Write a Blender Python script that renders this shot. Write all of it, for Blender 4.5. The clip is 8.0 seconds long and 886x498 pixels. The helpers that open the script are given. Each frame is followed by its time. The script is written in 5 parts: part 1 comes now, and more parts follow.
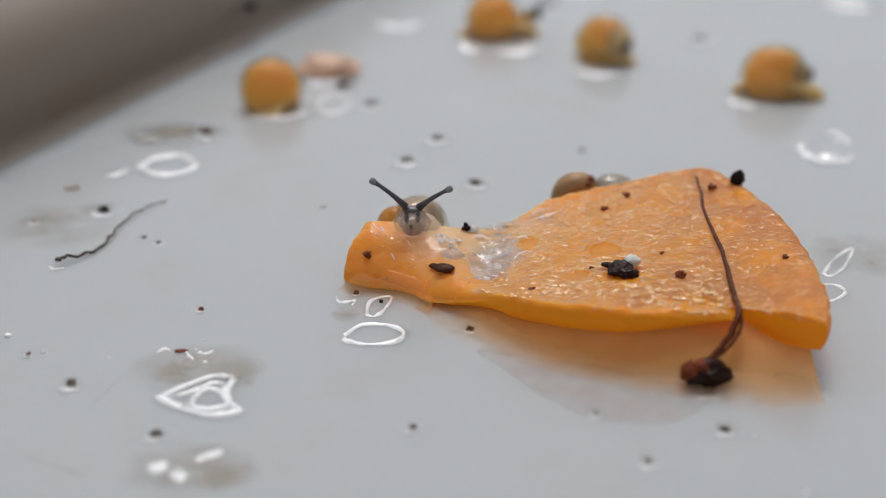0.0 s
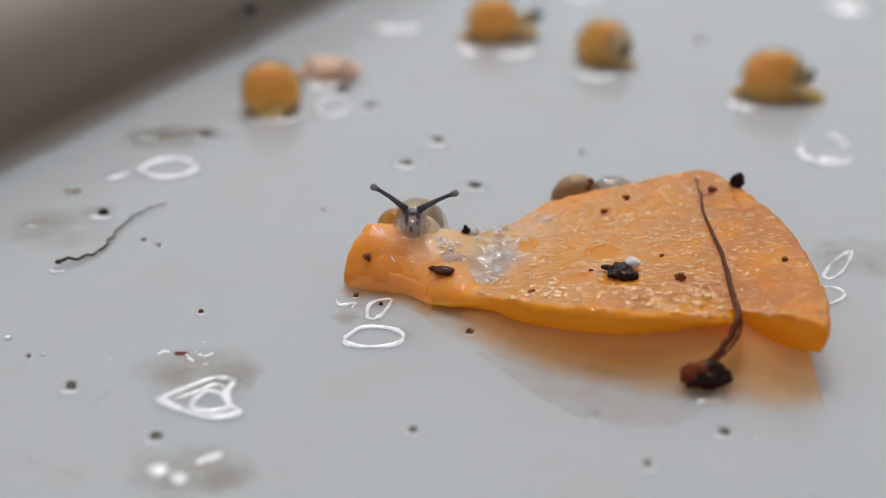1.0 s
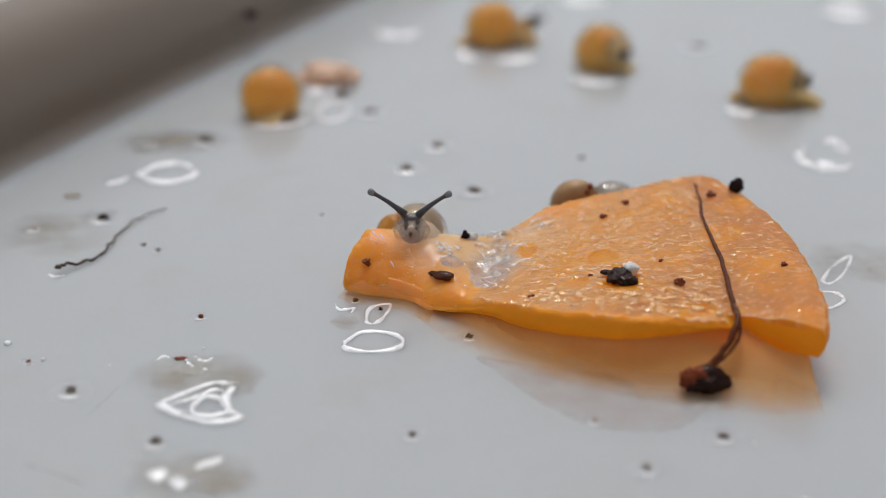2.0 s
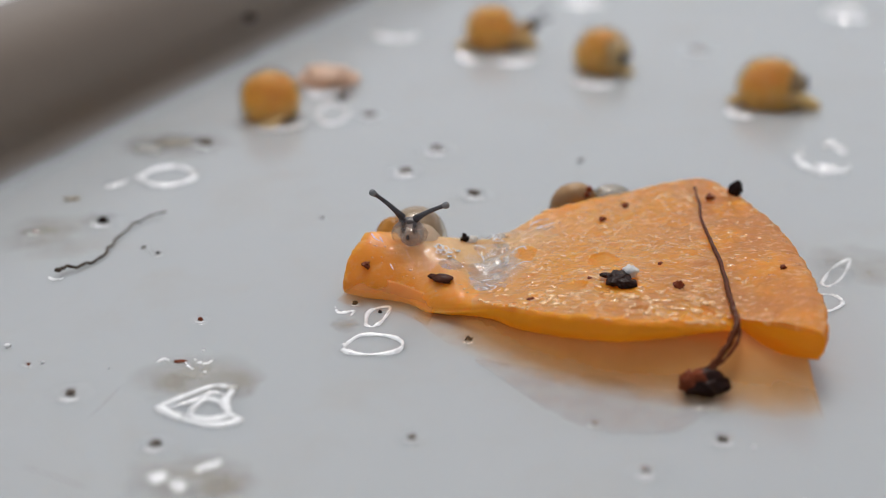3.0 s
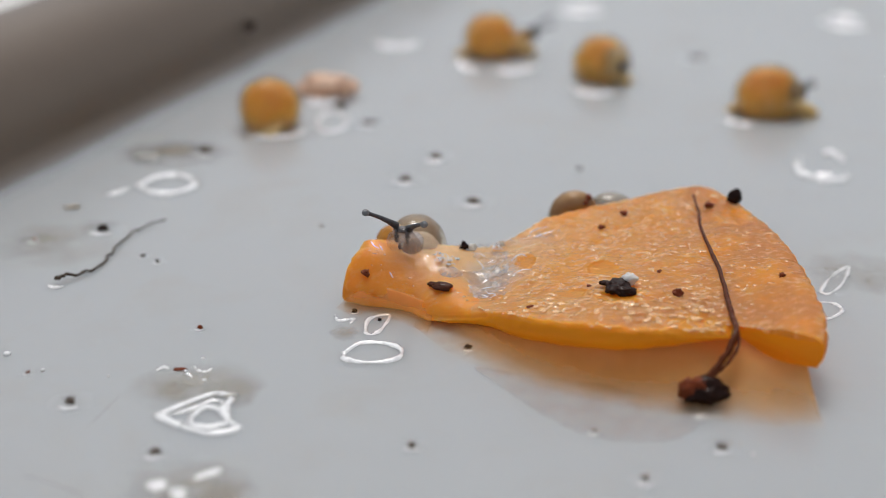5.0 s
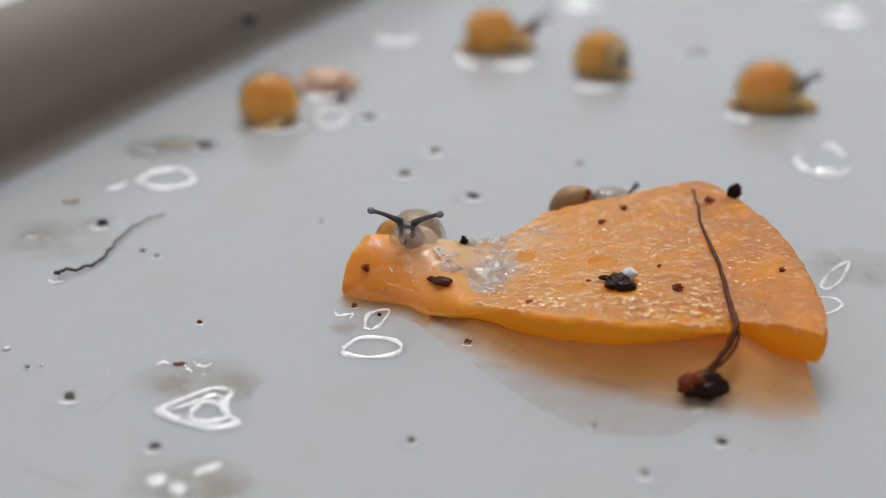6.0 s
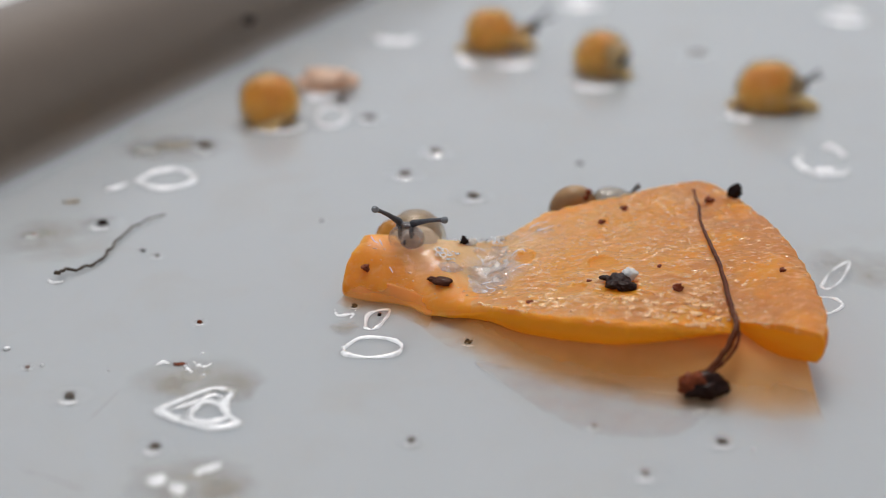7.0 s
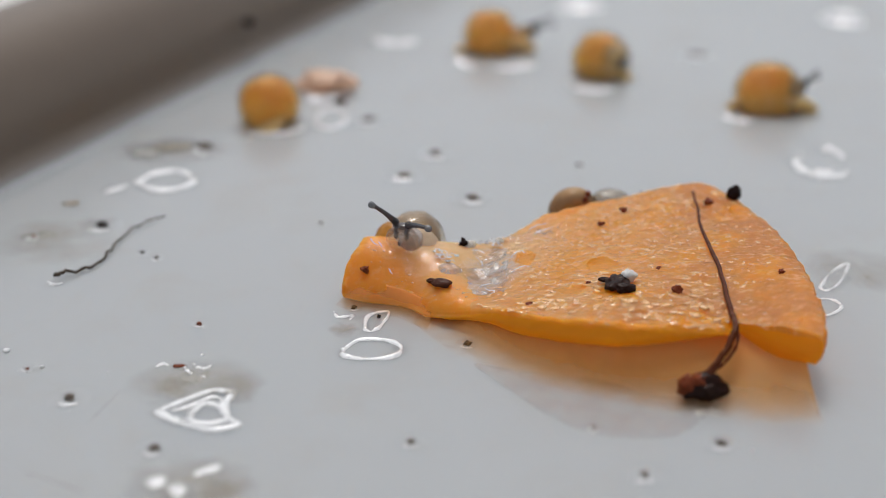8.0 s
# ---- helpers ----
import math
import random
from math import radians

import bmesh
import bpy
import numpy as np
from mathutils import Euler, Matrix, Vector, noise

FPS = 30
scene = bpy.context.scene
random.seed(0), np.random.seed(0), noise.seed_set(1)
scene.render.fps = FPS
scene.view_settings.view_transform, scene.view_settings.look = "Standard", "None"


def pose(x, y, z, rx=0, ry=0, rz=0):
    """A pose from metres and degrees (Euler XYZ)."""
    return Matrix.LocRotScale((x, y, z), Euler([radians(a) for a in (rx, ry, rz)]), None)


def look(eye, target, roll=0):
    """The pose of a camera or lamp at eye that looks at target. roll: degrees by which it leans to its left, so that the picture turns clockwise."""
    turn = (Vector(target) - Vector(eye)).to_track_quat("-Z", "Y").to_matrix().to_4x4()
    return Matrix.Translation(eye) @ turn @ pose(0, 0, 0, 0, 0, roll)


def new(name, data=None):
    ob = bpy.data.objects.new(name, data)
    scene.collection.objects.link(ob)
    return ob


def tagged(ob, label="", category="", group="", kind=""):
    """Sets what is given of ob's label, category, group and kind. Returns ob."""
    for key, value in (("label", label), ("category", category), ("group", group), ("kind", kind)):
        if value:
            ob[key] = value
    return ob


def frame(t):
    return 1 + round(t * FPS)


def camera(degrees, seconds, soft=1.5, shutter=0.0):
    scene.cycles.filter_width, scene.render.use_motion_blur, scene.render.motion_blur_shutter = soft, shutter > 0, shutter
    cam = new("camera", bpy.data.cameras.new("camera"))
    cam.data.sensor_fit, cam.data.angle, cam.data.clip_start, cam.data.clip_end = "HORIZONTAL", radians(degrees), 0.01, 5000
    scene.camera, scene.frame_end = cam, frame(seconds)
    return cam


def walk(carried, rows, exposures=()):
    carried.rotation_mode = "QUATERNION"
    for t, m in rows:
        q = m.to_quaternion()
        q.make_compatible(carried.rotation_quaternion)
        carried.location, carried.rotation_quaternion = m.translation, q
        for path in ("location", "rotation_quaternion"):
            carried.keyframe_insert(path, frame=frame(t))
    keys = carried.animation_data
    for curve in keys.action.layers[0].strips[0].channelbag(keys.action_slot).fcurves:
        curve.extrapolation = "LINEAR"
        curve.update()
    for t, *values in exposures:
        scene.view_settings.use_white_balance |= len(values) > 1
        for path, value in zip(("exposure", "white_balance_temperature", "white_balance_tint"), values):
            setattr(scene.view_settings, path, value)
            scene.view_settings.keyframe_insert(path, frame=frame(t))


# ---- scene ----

MM = 0.001
EYE = 0.035  # height of the lens over the tray floor


def standing(t, yaw, pitch, back):
    """The camera's row: turned by yaw and pitch, moved along its own axis by so many millimetres."""
    y, p = radians(yaw), radians(pitch)
    way = Vector((-math.sin(y) * math.cos(p), math.cos(y) * math.cos(p), math.sin(p)))
    at = Vector((0, 0, EYE)) + way * (back * MM)
    return t, pose(at.x, at.y, at.z, 90 + pitch, 0, yaw)


cam = camera(34.0, 8.0, soft=0.5)
cam.data.dof.use_dof = True
cam.data.dof.focus_distance = 0.0785
cam.data.dof.aperture_fstop = 28.0
walk(cam, [standing(*r) for r in (
    (0.0, 0.016, -24.075, 0.095), (0.2, 0.013, -24.135, 0.04), (0.3, 0.012, -24.09, 0.0), (0.5, 0.009, -23.898, -0.059),
    (0.7, 0.010, -23.80, -0.02), (0.9, 0.011, -23.775, 0.02), (1.0, 0.011, -23.978, 0.035), (1.2, 0.006, -24.05, 0.02), (1.5, 0.0, -24.0, 0.0),
    (1.7, -0.005, -23.915, -0.015), (2.8, -0.033, -23.56, -0.10), (3.0, -0.038, -23.662, -0.114), (3.2, -0.044, -23.56, -0.13),
    (3.5, -0.053, -23.521, -0.160), (3.8, -0.058, -23.545, -0.11), (4.0, -0.060, -23.703, -0.075), (4.2, -0.058, -23.55, -0.12),
    (4.5, -0.055, -23.344, -0.194), (4.7, -0.057, -23.345, -0.19), (5.8, -0.072, -23.49, -0.175), (6.0, -0.074, -23.556, -0.170),
    (6.3, -0.075, -23.46, -0.19), (6.5, -0.076, -23.380, -0.206), (6.7, -0.071, -23.41, -0.17), (6.8, -0.069, -23.49, -0.15),
    (7.0, -0.064, -23.552, -0.120), (7.2, -0.070, -23.44, -0.18), (7.3, -0.073, -23.29, -0.22), (7.5, -0.078, -23.221, -0.268),
    (7.6, -0.081, -23.23, -0.25), (7.8, -0.087, -23.36, -0.21), (8.0, -0.093, -23.482, -0.175))], exposures=((0.0, -0.22), (8.0, -0.22)))

# ---- light: one broad soft source high on the wall side, as from a window, and the sky ----
SUN_HEIGHT, SUN_TURN = 70.0, -4.0
world = bpy.data.worlds.new("overcast_sky")
scene.world = world
world.use_nodes = True
wn = world.node_tree
sky = wn.nodes.new("ShaderNodeTexSky")
sky.sky_type, sky.sun_disc = "NISHITA", False
sky.sun_elevation, sky.sun_rotation = radians(SUN_HEIGHT), radians(SUN_TURN)
sky.dust_density, sky.ozone_density = 4.0, 1.0
grey = wn.nodes.new("ShaderNodeHueSaturation")
grey.inputs["Saturation"].default_value = 0.3
wn.links.new(sky.outputs[0], grey.inputs["Color"])
wn.links.new(grey.outputs[0], wn.nodes["Background"].inputs[0])
wn.nodes["Background"].inputs[1].default_value = 0.16
sun = new("sun", bpy.data.lights.new("sun", "SUN"))
sun.data.energy, sun.data.angle, sun.data.color = 0.85, radians(12), (1.0, 0.98, 0.95)
sa, sb = radians(SUN_HEIGHT), radians(SUN_TURN)
sun_from = Vector((math.sin(sb) * math.cos(sa), math.cos(sb) * math.cos(sa), math.sin(sa)))
sun.matrix_world = look(sun_from, (0, 0, 0))


# ---- materials ----
class Nodes:
    """A short hand for building one node material; coordinates are object space in millimetres."""

    def __init__(self, name):
        self.mat = bpy.data.materials.new(name)
        self.mat.use_nodes = True
        self.tree = self.mat.node_tree
        self.shader = self.tree.nodes["Principled BSDF"]
        self.out = self.tree.nodes["Material Output"]
        geo = self.add("ShaderNodeNewGeometry")
        scale = self.add("ShaderNodeVectorMath", operation="SCALE")
        scale.inputs["Scale"].default_value = 1000.0
        self.link(geo.outputs["Position"], scale.inputs[0])
        self.place = scale.outputs[0]

    def add(self, kind, **props):
        node = self.tree.nodes.new(kind)
        if "operation" in props:
            node.operation = props["operation"]
        if "data_type" in props:
            node.data_type = props["data_type"]
        return node

    def link(self, a, b):
        self.tree.links.new(a, b)

    def noise(self, scale, detail=3.0, rough=0.55, vector=None, distort=0.0):
        n = self.add("ShaderNodeTexNoise")
        n.inputs["Scale"].default_value, n.inputs["Detail"].default_value = scale, detail
        n.inputs["Roughness"].default_value, n.inputs["Distortion"].default_value = rough, distort
        self.link(vector or self.place, n.inputs["Vector"])
        return n.outputs[0]

    def cells(self, scale, feature="F1", vector=None):
        n = self.add("ShaderNodeTexVoronoi")
        n.feature = feature
        n.inputs["Scale"].default_value = scale
        self.link(vector or self.place, n.inputs["Vector"])
        return n.outputs[0]

    def ramp(self, value, *stops):
        n = self.add("ShaderNodeValToRGB")
        e = n.color_ramp.elements
        while len(e) < len(stops):
            e.new(0.5)
        for el, (at, col) in zip(e, stops):
            el.position, el.color = at, (*col, 1.0) if len(col) == 3 else (col[0], col[0], col[0], 1.0)
        self.link(value, n.inputs[0])
        return n.outputs[0]

    def mix(self, amount, a, b):
        n = self.add("ShaderNodeMix", data_type="RGBA")
        for value, socket in ((amount, n.inputs[0]), (a, n.inputs[6]), (b, n.inputs[7])):
            if isinstance(value, (int, float)):
                socket.default_value = value
            elif isinstance(value, tuple):
                socket.default_value = (*value, 1.0)
            else:
                self.link(value, socket)
        return n.outputs[2]

    def bump(self, height, millimetres, strength=1.0, before=None):
        n = self.add("ShaderNodeBump")
        n.inputs["Strength"].default_value, n.inputs["Distance"].default_value = strength, millimetres * MM
        self.link(height, n.inputs["Height"])
        if before is not None:
            self.link(before, n.inputs["Normal"])
        self.link(n.outputs[0], self.shader.inputs["Normal"])
        return n.outputs[0]

    def scaled(self, value, by):
        n = self.add("ShaderNodeMath", operation="MULTIPLY")
        self.link(value, n.inputs[0])
        n.inputs[1].default_value = by
        return n.outputs[0]

    def glow_through(self, amount, colour):
        """Light from the far side comes through, tinted."""
        thin = self.add("ShaderNodeBsdfTranslucent")
        thin.inputs[0].default_value = (*colour, 1.0)
        both = self.add("ShaderNodeMixShader")
        both.inputs[0].default_value = amount
        self.link(self.shader.outputs[0], both.inputs[1])
        self.link(thin.outputs[0], both.inputs[2])
        self.link(both.outputs[0], self.out.inputs["Surface"])

    def veil(self, amount, tint=(1.0, 1.0, 1.0), rough=0.04, ior=1.45, shine=1.0):
        """Half see-through: amount says how much of the body shows, and a clear gloss by Fresnel lies over all of it."""
        clear = self.add("ShaderNodeBsdfTransparent")
        clear.inputs[0].default_value = (*tint, 1.0)
        body = self.add("ShaderNodeMixShader")
        self.link(amount, body.inputs[0])
        self.link(clear.outputs[0], body.inputs[1])
        self.link(self.shader.outputs[0], body.inputs[2])
        sheen = self.add("ShaderNodeFresnel")
        sheen.inputs["IOR"].default_value = ior
        gloss = self.add("ShaderNodeBsdfGlossy")
        gloss.inputs["Roughness"].default_value = rough
        for link in list(self.tree.links):
            if link.to_socket == self.shader.inputs["Normal"]:
                self.link(link.from_socket, gloss.inputs["Normal"])
                self.link(link.from_socket, sheen.inputs["Normal"])
        both = self.add("ShaderNodeMixShader")
        self.link(self.scaled(sheen.outputs[0], shine), both.inputs[0])
        self.link(body.outputs[0], both.inputs[1])
        self.link(gloss.outputs[0], both.inputs[2])
        self.link(both.outputs[0], self.out.inputs["Surface"])

    def set(self, **values):
        names = dict(color="Base Color", rough="Roughness", metal="Metallic", ior="IOR", sss="Subsurface Weight", radius="Subsurface Radius",
                     sss_scale="Subsurface Scale", clear="Transmission Weight", coat="Coat Weight", coat_rough="Coat Roughness",
                     gloss="Specular IOR Level", alpha="Alpha")
        for key, value in values.items():
            socket = self.shader.inputs[names[key]]
            if isinstance(value, (int, float)):
                socket.default_value = value
            elif isinstance(value, tuple):
                socket.default_value = (*value, 1.0) if len(value) == 3 and key == "color" else value
            else:
                self.link(value, socket)
        return self


def floor_material():
    m = Nodes("wet_white_plastic")
    broad = m.noise(0.045, 4.0, 0.6)
    fine = m.noise(0.9, 4.0, 0.6)
    film = m.ramp(m.noise(0.11, 5.0, 0.62, distort=0.6), (0.52, (0, 0, 0)), (0.74, (1, 1, 1)))
    white = m.mix(broad, (0.362, 0.379, 0.384), (0.392, 0.406, 0.409))
    dirt = m.mix(fine, (0.335, 0.32, 0.285), (0.385, 0.375, 0.345))
    m.set(color=m.mix(m.scaled(film, 0.5), white, dirt), rough=0.5, gloss=0.25, ior=1.45, coat=0.7, coat_rough=0.17, sss=0.9,
          radius=(4.0, 3.6, 3.2), sss_scale=MM)
    m.bump(m.noise(0.16, 2.0, 0.5), 0.16, 0.35)
    return m.mat


def wall_material():
    m = Nodes("taupe_plastic_wall")
    m.set(color=m.mix(m.noise(0.08, 5.0), (0.126, 0.092, 0.065), (0.157, 0.117, 0.084)), rough=0.42, coat=0.15)
    m.bump(m.noise(0.6, 3.0), 0.1, 0.4)
    return m.mat


def table_material():
    m = Nodes("pale_table")
    m.set(color=m.mix(m.noise(0.02, 5.0), (0.55, 0.53, 0.50), (0.66, 0.65, 0.62)), rough=0.5)
    return m.mat


def carrot_top_material(name="rasped_carrot_flesh", relief=0.06, fine=0.07, wet=1.0, whiten=0.9, rich=0.0):
    """Wet raw carrot flesh: pale where rasped, deeper in patches, soaked to a beige pulp round the eaten hollow."""
    m = Nodes(name)
    patch = m.ramp(m.noise(0.35, 4.0, 0.6), (0.36, (0, 0, 0)), (0.56, (1, 1, 1)))
    grain = m.noise(2.6, 4.0, 0.65)
    pale = m.mix(grain, (0.82 + 0.14 * rich, 0.345 - 0.03 * rich, 0.072 - 0.05 * rich), (0.87 + 0.11 * rich, 0.455 - 0.065 * rich, 0.135 - 0.10 * rich))
    deep = m.mix(grain, (0.88 + 0.08 * rich, 0.33 - 0.03 * rich, 0.015), (0.92 + 0.06 * rich, 0.39 - 0.04 * rich, 0.025))
    ring = m.add("ShaderNodeVectorMath", operation="DISTANCE")
    m.link(m.place, ring.inputs[0])
    ring.inputs[1].default_value = (2.0, 76.0, 2.9)
    outer = m.ramp(m.scaled(ring.outputs["Value"], 0.05), (0.42, (0, 0, 0)), (0.72, (0.9, 0.9, 0.9)))
    pale = m.mix(outer, pale, m.mix(grain, (0.53, 0.205, 0.048), (0.62, 0.27, 0.09)))
    # short pale dashes painted as wet glints, longer across than deep
    fibre = m.add("ShaderNodeVectorMath", operation="MULTIPLY")
    m.link(m.place, fibre.inputs[0])
    fibre.inputs[1].default_value = (1.1, 2.4, 1.0)
    painted_glint = m.ramp(m.noise(1.5, 3.0, 0.65, fibre.outputs[0]), (0.53, (0, 0, 0)), (0.66, (whiten, whiten, whiten)))
    # paler soaked pulp round the eaten hollow
    soak = m.add("ShaderNodeMath", operation="MULTIPLY_ADD")
    m.link(m.noise(0.7, 3.0, 0.6), soak.inputs[0])
    soak.inputs[1].default_value = 0.16
    m.link(m.scaled(ring.outputs["Value"], 0.05), soak.inputs[2])
    pulp = m.ramp(soak.outputs[0], (0.19, (0.85, 0.85, 0.85)), (0.36, (0, 0, 0)))
    flesh = m.mix(pulp, m.mix(patch, deep, pale), m.mix(grain, (0.80, 0.54, 0.26), (0.87, 0.65, 0.38)))
    # white-grey middle painted in for the floor seen through the hollow
    heart = m.add("ShaderNodeVectorMath", operation="DISTANCE")
    m.link(m.place, heart.inputs[0])
    heart.inputs[1].default_value = (3.3, 73.6, 1.7)
    thin = m.ramp(m.scaled(heart.outputs["Value"], 0.2), (0.16, (0.8, 0.8, 0.8)), (0.42, (0, 0, 0)))
    flesh = m.mix(thin, flesh, m.mix(grain, (0.60, 0.52, 0.42), (0.70, 0.65, 0.58)))
    # raw smooth flesh in the rasped-through pits; near-edge orange widened to fit the view
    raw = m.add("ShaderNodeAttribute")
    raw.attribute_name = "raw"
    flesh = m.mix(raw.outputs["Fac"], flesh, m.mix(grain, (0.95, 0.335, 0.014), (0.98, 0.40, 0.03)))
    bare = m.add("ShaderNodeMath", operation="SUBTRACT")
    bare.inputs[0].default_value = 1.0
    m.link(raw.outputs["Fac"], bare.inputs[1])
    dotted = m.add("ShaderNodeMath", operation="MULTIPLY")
    m.link(painted_glint, dotted.inputs[0])
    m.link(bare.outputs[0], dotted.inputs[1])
    painted_glint = dotted.outputs[0]
    m.set(color=m.mix(painted_glint, flesh, (0.94, 0.61, 0.32)), rough=m.ramp(m.noise(1.1, 3.0), (0.35, (0.25,)), (0.7, (0.45,))), ior=1.4, gloss=0.2,
          coat=m.mix(outer, m.ramp(m.noise(0.8, 3.0), (0.40, (wet,)), (0.62, (wet * 0.45,))), (wet * 0.4,) * 3), coat_rough=0.06)
    m.shader.inputs["Coat IOR"].default_value = 1.5
    # the water film on it follows the small bumps sharply, the flesh under it softly
    film = m.bump(m.noise(4.2, 2.0, 0.5), fine, 1.0, m.bump(m.noise(1.8, 1.0, 0.4), relief, 1.0))
    m.link(film, m.shader.inputs["Coat Normal"])
    m.bump(m.noise(1.8, 2.0, 0.5), relief * 0.45, 0.8)
    m.set(sss=1.0, radius=(0.8, 0.75, 0.7), sss_scale=MM)
    m.glow_through(0.42 - 0.14 * rich, (1.0, 0.63 - 0.05 * rich, 0.15 - 0.06 * rich))
    return m.mat


def carrot_side_material(name="wet_cut_carrot", dark=(0.98, 0.365, 0.014), light=(0.99, 0.43, 0.03), glow=0.5):
    m = Nodes(name)
    m.set(color=m.mix(m.noise(1.3, 4.0, 0.6), dark, light), rough=0.28, ior=1.4, gloss=0.35)
    m.bump(m.noise(2.2, 3.0, 0.6), 0.08, 0.6)
    m.glow_through(glow, (1.0, 0.60, 0.06))
    return m.mat


def carrot_crumb_material():
    m = Nodes("pale_carrot_crumb")
    m.set(color=m.mix(m.noise(2.5, 4.0, 0.6), (0.84, 0.44, 0.14), (0.93, 0.59, 0.30)), rough=0.2, ior=1.4, coat=0.9, coat_rough=0.04)
    m.bump(m.noise(5.0, 3.0, 0.6), 0.06, 0.7)
    return m.mat


def juice_reflection_material():
    """Water with orange painted in for the carrot's reflection and glow: the deeper it stands, the stronger it tints
    the floor under it.
    """
    m = Nodes("water_with_orange_reflection")
    m.set(color=m.mix(m.noise(0.7, 3.0), (0.99, 0.47, 0.13), (0.99, 0.56, 0.22)), rough=0.3, ior=1.34, gloss=0.25)
    thin = m.add("ShaderNodeBsdfTranslucent")
    thin.inputs[0].default_value = (1.0, 0.60, 0.18, 1)
    cloudy = m.add("ShaderNodeMixShader")
    cloudy.inputs[0].default_value = 0.25
    m.link(m.shader.outputs[0], cloudy.inputs[1])
    m.link(thin.outputs[0], cloudy.inputs[2])
    apart = m.add("ShaderNodeSeparateXYZ")
    m.link(m.place, apart.inputs[0])
    deep = m.add("ShaderNodeMath", operation="MULTIPLY_ADD")
    m.link(m.noise(0.6, 4.0, 0.6), deep.inputs[0])
    deep.inputs[1].default_value = 0.25
    m.link(m.scaled(apart.outputs[2], 0.44), deep.inputs[2])
    clear = m.add("ShaderNodeBsdfTransparent")
    m.link(m.ramp(deep.outputs[0], (0.12, (1.0, 0.98, 0.96)), (0.30, (1.0, 0.89, 0.77)), (0.6, (1.0, 0.80, 0.54)), (1.0, (0.99, 0.68, 0.30))), clear.inputs[0])
    both = m.add("ShaderNodeMixShader")
    m.link(m.ramp(deep.outputs[0], (0.12, (0.0,)), (0.35, (0.3,)), (0.8, (0.55,))), both.inputs[0])
    m.link(clear.outputs[0], both.inputs[1])
    m.link(cloudy.outputs[0], both.inputs[2])
    m.link(both.outputs[0], m.out.inputs["Surface"])
    return m.mat


def shell_material(name, dark, light, clear, glow=0.4, ior=1.4, coat=1.0):
    m = Nodes(name)
    m.set(color=m.mix(m.ramp(m.noise(0.55, 3.0, 0.55), (0.38, (0, 0, 0)), (0.62, (1, 1, 1))), dark, light), rough=0.2, clear=clear, ior=1.36, coat=coat, coat_rough=0.08)
    m.shader.inputs["Coat IOR"].default_value = ior
    m.bump(m.noise(1.6, 2.0), 0.10, 0.6)
    m.glow_through(glow, light)
    return m.mat


def amber_body_material():
    """The coiled body in a young shell: yellow below, orange where the gland lies in the upper whorls."""
    m = Nodes("amber_snail_body")
    apart = m.add("ShaderNodeSeparateXYZ")
    m.link(m.place, apart.inputs[0])
    high = m.add("ShaderNodeMath", operation="MULTIPLY_ADD")
    m.link(m.noise(0.5, 3.0, 0.55), high.inputs[0])
    high.inputs[1].default_value = 0.9
    m.link(m.scaled(apart.outputs[2], 0.16), high.inputs[2])
    milky = m.ramp(m.noise(0.9, 3.0, 0.6), (0.55, (0, 0, 0)), (0.75, (0.55, 0.55, 0.55)))
    m.set(color=m.mix(milky, m.ramp(high.outputs[0], (0.50, (0.97, 0.68, 0.22)), (0.72, (0.95, 0.56, 0.11)), (0.95, (0.82, 0.37, 0.03))), (0.97, 0.84, 0.58)), rough=0.35, gloss=0.2, coat=0.3, coat_rough=0.08)
    m.shader.inputs["Coat IOR"].default_value = 1.5
    m.bump(m.noise(0.8, 3.0), 0.5, 0.8)
    m.set(sss=1.0, radius=(2.6, 2.0, 1.0), sss_scale=MM)
    m.glow_through(0.5, (1.0, 0.74, 0.28))
    return m.mat


def glassy_shell_material(name, tint, solid, ior=1.5, shine=1.0, relief=0.04):
    """A thin young shell: half see-through, glossy."""
    m = Nodes(name)
    m.set(color=m.mix(m.noise(1.4, 3.0), tuple(0.8 * c for c in tint), tint), rough=0.3, ior=1.4)
    m.bump(m.noise(2.6, 2.0) if relief < 0.1 else m.noise(1.1, 2.0), relief, 0.5)
    m.veil(m.ramp(m.noise(1.1, 3.0), (0.35, (solid * 0.7,)), (0.65, (solid * 1.3,))), tuple(0.5 + 0.5 * c for c in tint), 0.04, ior, shine)
    return m.mat


def head_skin_material():
    """A young snail's face: grey pigment on the brow, thinning to clear pinkish flesh at the lips."""
    m = Nodes("greying_translucent_face")
    apart = m.add("ShaderNodeSeparateXYZ")
    m.link(m.place, apart.inputs[0])
    high = m.add("ShaderNodeMath", operation="MULTIPLY_ADD")
    m.link(m.noise(1.6, 3.0, 0.6), high.inputs[0])
    high.inputs[1].default_value = 0.25
    m.link(m.scaled(apart.outputs[2], 0.2), high.inputs[2])
    m.set(color=m.ramp(high.outputs[0], (0.66, (0.66, 0.48, 0.34)), (0.80, (0.46, 0.35, 0.28)), (0.95, (0.25, 0.19, 0.17))), rough=0.3, ior=1.35)
    m.bump(m.noise(3.0, 2.0), 0.04, 0.5)
    m.veil(m.ramp(high.outputs[0], (0.62, (0.0,)), (0.76, (0.3,)), (0.95, (0.72,))), (0.99, 0.97, 0.95), 0.06, 1.4, 0.2)
    return m.mat


